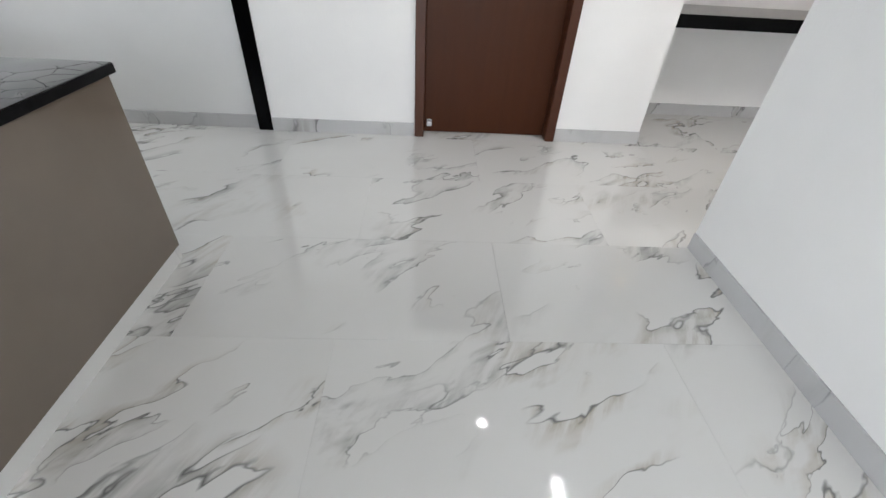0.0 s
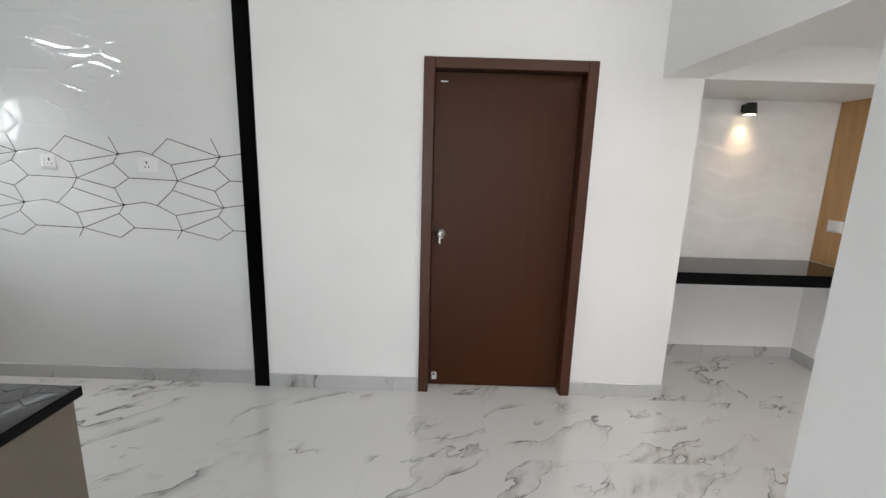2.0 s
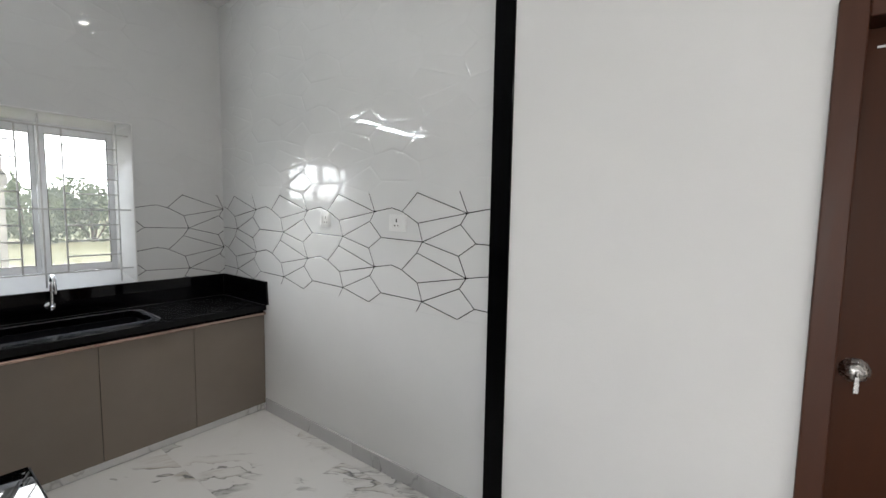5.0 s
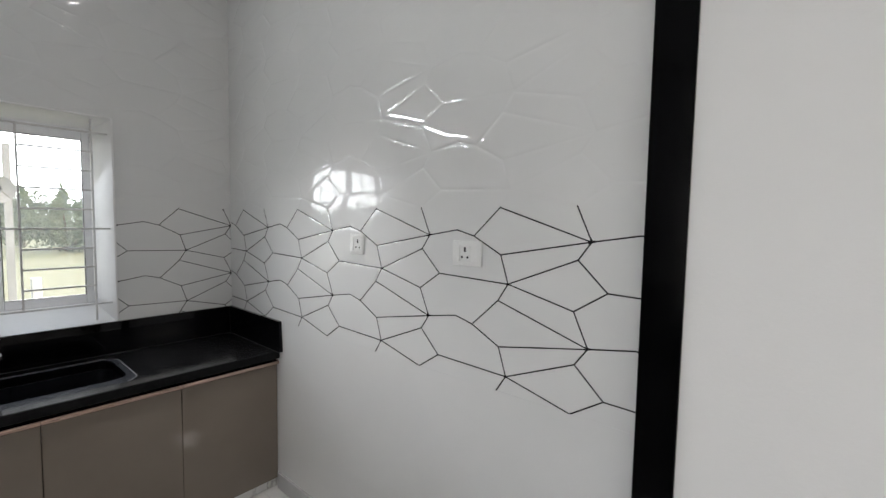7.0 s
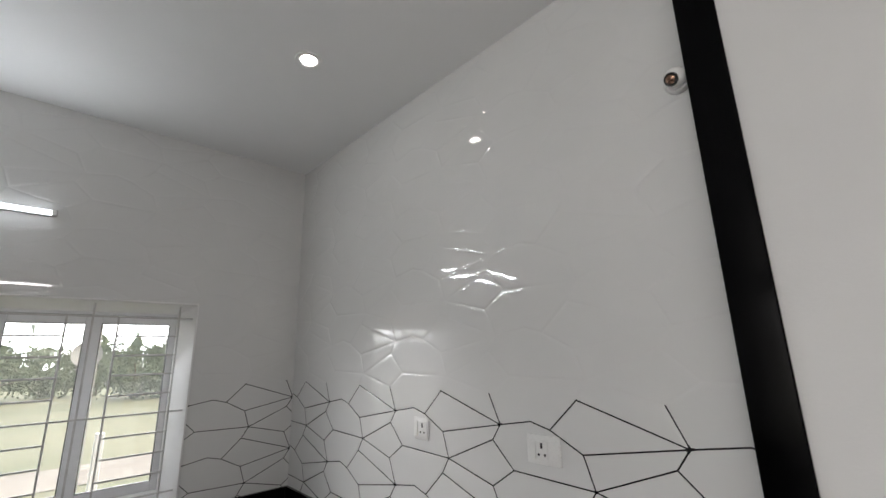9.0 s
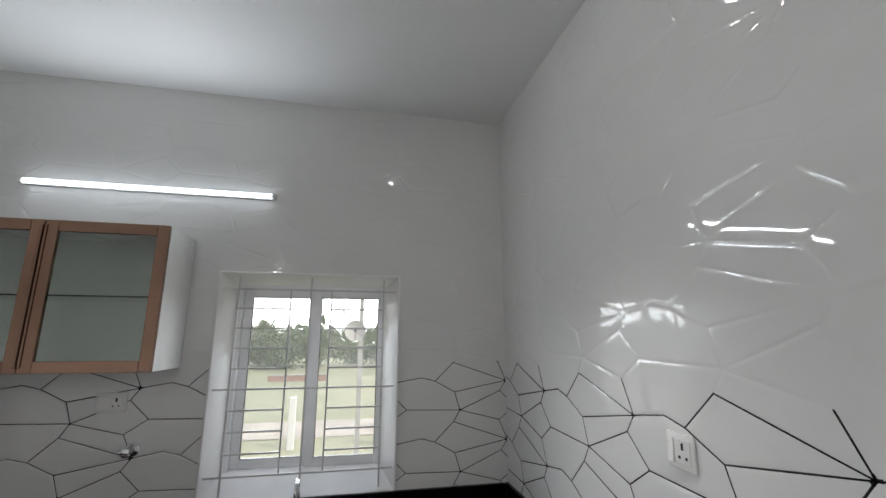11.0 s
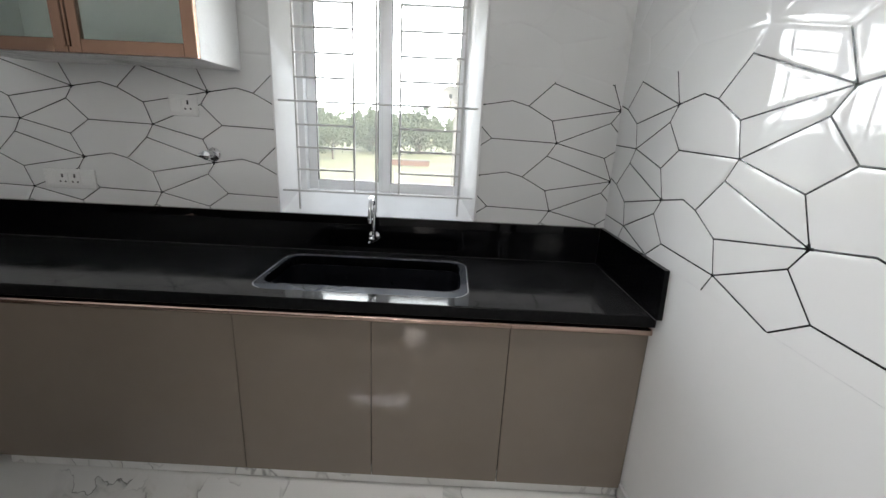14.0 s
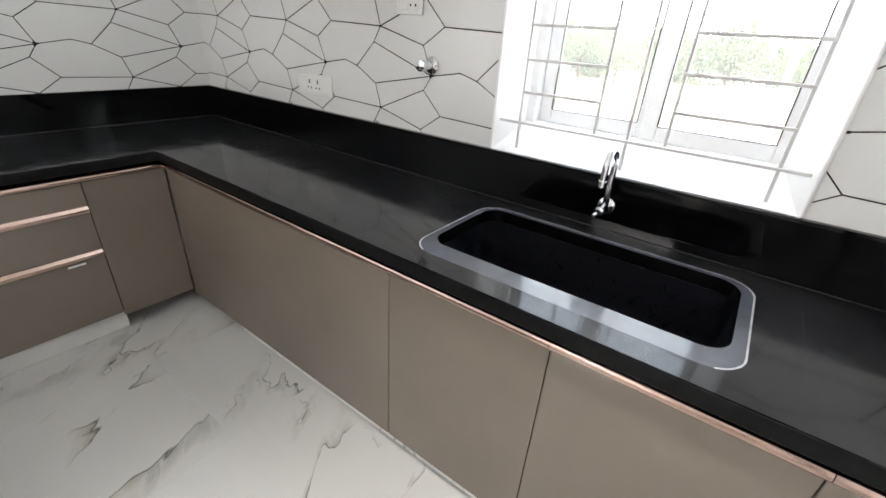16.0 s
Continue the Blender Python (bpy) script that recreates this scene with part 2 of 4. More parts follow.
    mix2.inputs["B"].default_value = (*[c * 0.55 for c in grey], 1)
    link(m, mix2.outputs["Result"], bsdf(m).inputs["Base Color"])
    smear = node(m, "ShaderNodeTexNoise", [("Vector", co)], Scale=5.0, Detail=6.0, Roughness=0.7)
    link(m, ramp(m, smear.outputs[0], (0.35, rough), (0.75, rough + 0.06)), bsdf(m).inputs["Roughness"])
    return m


FLOORTILE = marble("polished_marble_tile", (0.62, 0.615, 0.595), (0.27, 0.27, 0.26), (0.38, 0.335, 0.27), 0.04)
SKIRT = marble("grey_marble_skirting", (0.50, 0.50, 0.50), (0.28, 0.28, 0.28), (0.36, 0.34, 0.31), 0.08)
PLINTH = marble("white_marble_plinth", (0.70, 0.70, 0.68), (0.58, 0.58, 0.57), (0.62, 0.60, 0.56), 0.08)
GROUT = mottle(mat("tile_grout", (0.45, 0.45, 0.43), 0.8), (0.56, 0.555, 0.535), (0.63, 0.625, 0.605), 20)

GLAZE = mottle(mat("glazed_wall_tile", (0.71, 0.71, 0.70), 0.05), (0.69, 0.692, 0.685), (0.73, 0.73, 0.72), 2.0, detail=5, rough=(0.012, 0.03))


# ---- helpers for building ----
def part(name, bm, material, parent=None, label="", smooth=None, at=(0, 0, 0)):
    me = bpy.data.meshes.new(name)
    bm.normal_update()
    bm.to_mesh(me)
    bm.free()
    me.materials.append(material)
    if smooth is not None:
        for p in me.polygons:
            p.use_smooth = True
        me.set_sharp_from_angle(angle=radians(smooth))
    ob = new(name, me)
    ob.location = at
    if parent:
        ob.parent = parent
    if label:
        tagged(ob, label)
    return ob


def thing(name, at, label, category, group="", turn=0.0):
    ob = new(name)
    ob.empty_display_size = 0.05
    ob.matrix_world = pose(*at, 0, 0, turn)
    return tagged(ob, label, category, group)


def bx(x0, x1, y0, y1, z0, z1, bevel=0.0, seg=1, bm=None):
    """A box, with its edges rounded off."""
    own = bmesh.new()
    r = bmesh.ops.create_cube(own, size=1.0)
    for v in r["verts"]:
        v.co = Vector(((x0 + x1) / 2 + v.co.x * (x1 - x0), (y0 + y1) / 2 + v.co.y * (y1 - y0), (z0 + z1) / 2 + v.co.z * (z1 - z0)))
    if bevel:
        bmesh.ops.bevel(own, geom=own.edges[:], offset=bevel, segments=seg, affect="EDGES", profile=0.5)
    if bm is None:
        return own
    join(bm, own)
    return bm


def join(bm, other):
    me = bpy.data.meshes.new("tmp")
    other.to_mesh(me)
    other.free()
    bm.from_mesh(me)
    bpy.data.meshes.remove(me)
    return bm


def lathe(rings, segments=24, axis="z", cap=True):
    """A turned shape: rings of (radius, height)."""
    bm = bmesh.new()
    loops = []
    for r, h in rings:
        loop = []
        for i in range(segments):
            a = 2 * math.pi * i / segments
            c = (r * math.cos(a), r * math.sin(a), h)
            loop.append(bm.verts.new({"z": c, "x": (c[2], c[0], c[1]), "y": (c[1], c[2], c[0])}[axis]))
        loops.append(loop)
    for a, b in zip(loops, loops[1:]):
        for i in range(segments):
            j = (i + 1) % segments
            bm.faces.new((a[i], a[j], b[j], b[i]))
    if cap:
        bm.faces.new(loops[0][::-1])
        bm.faces.new(loops[-1])
    return bm


def tube(points, radius, segments=12, bm=None):
    """A round bar along a line of points."""
    bm = bm or bmesh.new()
    pts = [Vector(p) for p in points]
    loops = []
    up = Vector((0, 0, 1))
    for i, p in enumerate(pts):
        d = (pts[min(i + 1, len(pts) - 1)] - pts[max(i - 1, 0)]).normalized()
        side = d.cross(up)
        if side.length < 0.05:
            side = d.cross(Vector((1, 0, 0)))
        side.normalize()
        nrm = side.cross(d)
        loops.append([bm.verts.new(p + radius * (math.cos(a) * side + math.sin(a) * nrm)) for a in (2 * math.pi * k / segments for k in range(segments))])
    for a, b in zip(loops, loops[1:]):
        for i in range(segments):
            j = (i + 1) % segments
            bm.faces.new((a[i], a[j], b[j], b[i]))
    bm.faces.new(loops[0][::-1])
    bm.faces.new(loops[-1])
    bmesh.ops.recalc_face_normals(bm, faces=bm.faces[:])
    return bm


def prism(outline, axis, lo, hi):
    """An outline drawn in the two other axes, pushed from lo to hi along axis."""
    bm = bmesh.new()

    def at(p, h):
        return {"x": (h, p[0], p[1]), "y": (p[0], h, p[1]), "z": (p[0], p[1], h)}[axis]

    a = [bm.verts.new(at(p, lo)) for p in outline]
    b = [bm.verts.new(at(p, hi)) for p in outline]
    bm.faces.new(a)
    bm.faces.new(b)
    for i in range(len(a)):
        j = (i + 1) % len(a)
        bm.faces.new((a[i], a[j], b[j], b[i]))
    bmesh.ops.recalc_face_normals(bm, faces=bm.faces[:])
    return bm


def rounded(x0, x1, y0, y1, r, n=6):
    pts = []
    for cx, cy, a0 in ((x1 - r, y1 - r, 0), (x0 + r, y1 - r, 90), (x0 + r, y0 + r, 180), (x1 - r, y0 + r, 270)):
        for k in range(n + 1):
            a = radians(a0 + 90 * k / n)
            pts.append((cx + r * math.cos(a), cy + r * math.sin(a)))
    return pts


def structure(name, bm, material, label, category, smooth=None):
    return tagged(part(name, bm, material, None, "", smooth), label, category, kind="structure")


# ---- the plan ----
WEST, NORTH, SOUTH, CEIL = -3.582, 2.834, -0.58, 2.985
DOORWALL = 2.795          # face of the plastered wall with the door
EAST, EAST_END = 1.312, 1.555
WIN_Y0, WIN_Y1, WIN_Z0, WIN_Z1 = 1.350, 2.236, 0.957, 2.010
TOP = 0.79               # worktop height
FRONT_X, FRONT_Y = -2.985, 0.06   # worktop edges of the two runs
LOW = 1.980               # underside of the beam and of the niche head


# ---- walls, ceilings ----
def wall(name, boxes, label, material=PAINT):
    bm = bmesh.new()
    for b in boxes:
        bx(*b, bm=bm)
    return structure(name, bm, material, label, "wall")


wall_west = wall("wall_west", [
    (WEST - 0.2, WEST - 0.004, SOUTH - 0.15, WIN_Y0, 0, CEIL), (WEST - 0.2, WEST - 0.004, WIN_Y1, NORTH + 0.2, 0, CEIL),
    (WEST - 0.2, WEST - 0.004, WIN_Y0, WIN_Y1, 0, WIN_Z0), (WEST - 0.2, WEST - 0.004, WIN_Y0, WIN_Y1, WIN_Z1, CEIL)],
    "white kitchen wall clad in glazed embossed tiles", TRIM)
wall_north_1 = wall("wall_north_1", [(WEST, -1.0335, NORTH + 0.004, NORTH + 0.2, 0, CEIL)], "white kitchen wall clad in glazed embossed tiles", TRIM)
wall_north_2 = wall("wall_north_2", [(-1.033, 0.0, DOORWALL, NORTH + 0.2, 0, CEIL), (0.866, 1.532, DOORWALL, NORTH + 0.2, 0, CEIL), (0.0, 0.866, DOORWALL, NORTH + 0.2, 1.995, CEIL)],
                    "plain white painted wall with a brown door")
wall_south = wall("wall_south", [(WEST, -1.70, SOUTH - 0.15, SOUTH - 0.004, 0, CEIL)], "white kitchen wall clad in glazed embossed tiles", TRIM)
wall_east = wall("wall_east", [(EAST, 1.49, SOUTH - 0.15, EAST_END, 0, CEIL)], "plain white painted wall ending at an opening")
beam = wall("beam", [(1.292, 1.531, SOUTH - 0.15, DOORWALL - 0.001, 1.982, CEIL - 0.002)], "white plastered ceiling beam over the opening")
for name, b in (("wall_foyer_north", (1.49, 3.12, 3.46, 3.62, 0, 2.4)), ("wall_foyer_east", (2.92, 3.12, SOUTH - 0.15, 3.46, 0, 2.4)), ("wall_foyer_west", (1.33, 1.49, NORTH + 0.2, 3.46, 0, 2.4)),
                ("wall_niche_head", (1.532, 2.92, DOORWALL + 0.01, 3.46, LOW, 2.4)), ("wall_foyer_south", (1.4905, 2.9195, SOUTH - 0.15, SOUTH - 0.004, 2.2, CEIL - 0.003))):
    wall(name, [b], "plain white painted foyer wall")
HALL_S, HALL_E = -5.2, 4.5
wall("wall_hall_west", [(WEST - 0.2, WEST, HALL_S, -3.65, 0, CEIL), (WEST - 0.2, WEST, -2.35, SOUTH - 0.15, 0, CEIL),
                        (WEST - 0.2, WEST, -3.65, -2.35, 0, 0.95), (WEST - 0.2, WEST, -3.65, -2.35, 2.4, CEIL)], "plain white painted wall of the hall with an added window")
wall("wall_hall_south", [(WEST - 0.2, -2.4, HALL_S - 0.2, HALL_S, 0, CEIL), (2.2, HALL_E + 0.2, HALL_S - 0.2, HALL_S, 0, CEIL),
                         (-2.4, 2.2, HALL_S - 0.2, HALL_S, 0, 0.15), (-2.4, 2.2, HALL_S - 0.2, HALL_S, 2.65, CEIL)], "plain white painted wall of the hall with an added wide window")
wall("wall_hall_east", [(HALL_E, HALL_E + 0.2, HALL_S, SOUTH, 0, CEIL)], "plain white painted wall of the hall")
wall("wall_hall_north", [(2.92, HALL_E, SOUTH - 0.15, SOUTH, 0, CEIL)], "plain white painted wall of the hall")

bm = bmesh.new()
for b in ((WEST - 0.2, 1.40, SOUTH - 0.15, NORTH + 0.2, CEIL, CEIL + 0.15), (WEST - 0.2, HALL_E + 0.2, HALL_S - 0.2, SOUTH - 0.15, CEIL, CEIL + 0.15), (1.49, 3.12, SOUTH - 0.15, 3.62, 2.167, 2.267)):
    bx(*b, bm=bm)
structure("ceiling", bm, CEILING, "flat white painted ceiling", "ceiling")

bm = bmesh.new()
bx(WEST - 0.2, HALL_E + 0.2, HALL_S - 0.2, 3.62, -0.2, -0.004, bm=bm)
floor = structure("floor", bm, GROUT, "polished white marble floor tiles with grey veins", "floor")


# ---- embossed wall tiles: one drawing repeated every 610 x 305 mm ----
PU, PV = 0.610, 0.305
NODES = {n: (x * PU, y * PV) for n, (x, y) in {
    "A": (0, 0), "P": (-.498, .325), "C": (-.667, .010), "D": (-.787, .072), "Q": (-.487, -.179), "B": (-.438, -.485), "R": (-.061, -.175), "S": (.082, -.457), "T": (-.074, -.667)}.items()}
EDGES = (("A", "P", 0, 0), ("P", "C", 0, 0), ("C", "D", 0, 0), ("D", "A", -1, 0), ("A", "Q", 0, 0), ("C", "Q", 0, 0), ("Q", "B", 0, 0), ("A", "R", 0, 0), ("R", "B", 0, 0),
         ("R", "S", 0, 0), ("S", "B", 1, 0), ("S", "T", 0, 0), ("T", "A", 0, -1), ("T", "B", 0, 0), ("B", "P", 0, -1))


def cell_shapes():
    """The closed cells between the lines, as outlines."""
    out = {n: [] for n in NODES}
    for a, b, i, j in EDGES:
        out[a].append((b, i, j))
        out[b].append((a, -i, -j))

    def place(n, i, j):
        return (NODES[n][0] + i * PU, NODES[n][1] + j * PV)

    def angle(n, step):
        p, q = place(n, 0, 0), place(*step)
        return math.atan2(q[1] - p[1], q[0] - p[0])

    for n in out:
        out[n].sort(key=lambda s: angle(n, s))
    seen, cells = set(), []
    for n in NODES:
        for step in out[n]:
            if (n, step) in seen:
                continue
            here, i, j, go, shape = n, 0, 0, step, []
            while (here, go) not in seen:
                seen.add((here, go))
                shape.append(place(here, i, j))
                back = (here, -go[1], -go[2])
                here, i, j = go[0], i + go[1], j + go[2]
                around = out[here]
                go = around[(around.index(back) - 1) % len(around)]
            cells.append(shape)
    return cells


CELLS = cell_shapes()


def clip(poly, lo, hi, ax):
    """The part of an outline between two values of a coordinate; each corner carries its height too."""
    for value, sign in ((lo, 1), (hi, -1)):
        got = []
        for k, p in enumerate(poly):
            q = poly[(k + 1) % len(poly)]
            a, b = sign * (p[ax] - value), sign * (q[ax] - value)
            if a >= 0:
                got.append(p)
            if (a > 0 > b) or (a < 0 < b):
                f = a / (a - b)
                got.append(tuple(p[c] + f * (q[c] - p[c]) for c in range(3)))
        poly = got
        if len(poly) < 3:
            return []
    return poly


def inset(pts, d):
    """An outline moved inwards by d, along the line that halves each corner."""
    out = []
    for k, p in enumerate(pts):
        a, b = Vector(pts[k - 1]), Vector(pts[(k + 1) % len(pts)])
        p = Vector(p)
        e, f = (p - a).normalized(), (b - p).normalized()
        n = Vector((-e.y - f.y, e.x + f.x))
        n = n.normalized() if n.length > 1e-6 else Vector((-e.y, e.x))
        lean = max(0.45, n.dot(Vector((-e.y, e.x))))
        out.append(tuple(p + n * d / lean))
    return out


def relief(parent, spans, u0, v0, to_world, ku=1.0, kv=1.0):
    """Flat, slightly tilted cells with a rounded shoulder down to the groove, over the given spans (u from, u to, v from, v to) of a wall."""
    bm = bmesh.new()
    shoulder = ((0.0, 0.0), (0.0020, 0.00016), (0.0044, 0.00055), (0.0070, 0.00086), (0.0100, 0.00104), (0.0140, 0.00110))
    crown = ((0.65, 0.00116), (0.25, 0.00119))
    tilts = random.Random(11)
    for ua, ub, va, vb in spans:
        for i in range(math.floor((ua - u0) / (PU * ku)) - 1, math.ceil((ub - u0) / (PU * ku)) + 2):
            for j in range(math.floor((va - v0) / (PV * kv)) - 1, math.ceil((vb - v0) / (PV * kv)) + 2):
                for c in CELLS:
                    pts = [(u0 + ku * (p[0] + i * PU), v0 + kv * (p[1] + j * PV)) for p in c]
                    if max(p[0] for p in pts) < ua or min(p[0] for p in pts) > ub or max(p[1] for p in pts) < va or min(p[1] for p in pts) > vb:
                        continue
                    area = sum(p[0] * q[1] - q[0] * p[1] for p, q in zip(pts, pts[1:] + pts[:1]))
                    if area < 0:
                        pts = pts[::-1]
                    fine = []
                    for k, p in enumerate(pts):
                        q = pts[(k + 1) % len(pts)]
                        fine += [p, ((p[0] + q[0]) / 2, (p[1] + q[1]) / 2)]
                    mid = (sum(p[0] for p in fine) / len(fine), sum(p[1] for p in fine) / len(fine))
                    du, dv = tilts.gauss(0, 0.0055), tilts.gauss(0, 0.0055)
                    loops = []
                    for d, h in shoulder:
                        f = h / 0.00110
                        loops.append([(*p, f * max(0.0004, 0.00110 + du * (p[0] - mid[0]) + dv * (p[1] - mid[1]))) for p in inset(fine, d)])
                    flat = loops[-1]
                    for s, h in crown:
                        loops.append([(mid[0] + s * (p[0] - mid[0]), mid[1] + s * (p[1] - mid[1]), h + s * (du * (p[0] - mid[0]) + dv * (p[1] - mid[1]))) for p in flat])
                    inside = all(ua <= p[0] <= ub and va <= p[1] <= vb for p in fine)
                    polys = [loops[-1]]
                    for a, b in zip(loops, loops[1:]):
                        polys += [[a[k], a[(k + 1) % len(a)], b[(k + 1) % len(a)], b[k]] for k in range(len(a))]
                    for poly in polys:
                        if not inside:
                            poly = clip(poly, ua, ub, 0)
                            poly = clip(poly, va, vb, 1) if poly else poly
                        if len(poly) >= 3:
                            bm.faces.new([bm.verts.new(to_world(*p)) for p in poly])
    bmesh.ops.remove_doubles(bm, verts=bm.verts[:], dist=0.00005)
    return part("embossed_tile", bm, GLAZE, parent, "glossy white glazed tile with raised cells", smooth=50)


def lines(parent, spans, u0, v0, to_world, width=0.0036, ku=1.0, kv=1.0):
    """The dark lines printed between the cells, and the small dots where many meet."""
    bm = bmesh.new()

    def strip(p, q, w, ua, ub, va, vb):
        seg = [(*p, 0), (*q, 0)]
        t0, t1 = 0.0, 1.0
        for ax, lo, hi in ((0, ua, ub), (1, va, vb)):
            d = seg[1][ax] - seg[0][ax]
            if abs(d) < 1e-9:
                if not lo <= seg[0][ax] <= hi:
                    return
                continue
            a, b = sorted(((lo - seg[0][ax]) / d, (hi - seg[0][ax]) / d))
            t0, t1 = max(t0, a), min(t1, b)
        if t0 >= t1:
            return
        a = Vector((p[0] + t0 * (q[0] - p[0]), p[1] + t0 * (q[1] - p[1])))
        b = Vector((p[0] + t1 * (q[0] - p[0]), p[1] + t1 * (q[1] - p[1])))
        side = Vector((a.y - b.y, b.x - a.x)).normalized() * w / 2
        rows = [[bm.verts.new(to_world(e.x + s * side.x, e.y + s * side.y, h)) for s, h in ((-1, 0.0004), (-0.4, 0.0007), (0.4, 0.0007), (1, 0.0004))] for e in (a, b)]
        for k in range(3):
            bm.faces.new((rows[0][k], rows[1][k], rows[1][k + 1], rows[0][k + 1]))

    for ua, ub, va, vb in spans:
        for i in range(math.floor((ua - u0) / (PU * ku)) - 1, math.ceil((ub - u0) / (PU * ku)) + 2):
            for j in range(math.floor((va - v0) / (PV * kv)) - 1, math.ceil((vb - v0) / (PV * kv)) + 2):
                for a, b, di, dj in EDGES:
                    p = (u0 + ku * (NODES[a][0] + i * PU), v0 + kv * (NODES[a][1] + j * PV))
                    q = (u0 + ku * (NODES[b][0] + (i + di) * PU), v0 + kv * (NODES[b][1] + (j + dj) * PV))
                    strip(p, q, width, ua, ub, va, vb)
                    if a == "A" or b == "A":
                        e, f = (p, q) if a == "A" else (q, p)
                        d = Vector((f[0] - e[0], f[1] - e[1])).normalized() * 0.011
                        strip(e, (e[0] + d.x, e[1] + d.y), 0.0078, ua, ub, va, vb)
                    if a == "B" or b == "B":
                        e, f = (p, q) if a == "B" else (q, p)
                        d = Vector((f[0] - e[0], f[1] - e[1])).normalized() * 0.006
                        strip(e, (e[0] + d.x, e[1] + d.y), 0.006, ua, ub, va, vb)
    bmesh.ops.recalc_face_normals(bm, faces=bm.faces[:])
    return part("pattern_line", bm, PRINT, parent, "thin dark lines of an irregular net")


V0, DECO0, DECO1 = 1.465, 0.957, 1.567
north_at = lambda u, v, h: (u, NORTH - h, v)
west_at = lambda u, v, h: (WEST + h, u, v)
south_at = lambda u, v, h: (-u, SOUTH + h, v)
relief(wall_north_1, [(WEST, -1.128, DECO0, CEIL)], -1.275, V0, north_at)
part("plain_tile", bx(WEST, -1.128, NORTH - 0.0008, NORTH + 0.003, 0.0, DECO0 - 0.0005), GLAZE, wall_north_1, "plain glossy white glazed tile")
lines(wall_north_1, [(WEST, -1.128, DECO0, DECO1)], -1.275, V0, north_at, width=0.0044)
relief(wall_west, [(SOUTH, WIN_Y0, 0.75, CEIL), (WIN_Y1, NORTH, 0.0, CEIL), (WIN_Y0, WIN_Y1, WIN_Z1, CEIL)], 0.472, V0, west_at, ku=0.968, kv=0.980)
lines(wall_west, [(SOUTH, WIN_Y0, DECO0, DECO1), (WIN_Y1, NORTH, DECO0, DECO1)], 0.472, V0, west_at, ku=0.968, kv=0.980)
relief(wall_south, [(1.70, -WEST, 0.75, CEIL)], 2.85, V0, south_at)
lines(wall_south, [(1.70, -WEST, DECO0, DECO1)], 2.85, V0, south_at)


# ---- black granite strip, skirtings ----
structure("trim", bx(-1.128, -1.0335, 2.786, NORTH + 0.003, 0, CEIL - 0.001, 0.003), STRIP, "black granite strip up the wall", "trim")


def skirting(name, box, cut=0.8):
    """Marble skirting in lengths with fine joints."""
    ob = new(name)
    tagged(ob, "grey marble skirting with a rounded top edge", "skirting", kind="structure")
    x0, x1, y0, y1 = box
    along = x1 - x0 > y1 - y0
    lo, hi = (x0, x1) if along else (y0, y1)
    n = max(1, round((hi - lo) / cut))
    for k in range(n):
        a, b = lo + (hi - lo) * k / n + 0.0005, lo + (hi - lo) * (k + 1) / n - 0.0005
        if along:
            bm = bx(-(b - a) / 2, (b - a) / 2, y0 - (y0 + y1) / 2, y1 - (y0 + y1) / 2, 0, 0.09, 0.0012)
            part("skirting_tile", bm, SKIRT, ob, at=((a + b) / 2, (y0 + y1) / 2, 0))
        else:
            bm = bx(x0 - (x0 + x1) / 2, x1 - (x0 + x1) / 2, -(b - a) / 2, (b - a) / 2, 0, 0.09, 0.0012)
            part("skirting_tile", bm, SKIRT, ob, at=((x0 + x1) / 2, (a + b) / 2, 0))
    return ob


skirting("baseboard", (-3.0, -1.128, NORTH - 0.014, NORTH))
skirting("baseboard", (-1.032, -0.062, DOORWALL - 0.010, DOORWALL))
skirting("baseboard", (0.93, 1.532, DOORWALL - 0.010, DOORWALL))
skirting("baseboard", (EAST - 0.008, EAST, SOUTH, EAST_END))
skirting("baseboard", (1.49, 2.908, 3.448, 3.46))
skirting("baseboard", (2.908, 2.92, SOUTH, 3.448))
skirting("baseboard", (1.532, 1.544, DOORWALL, 3.448))


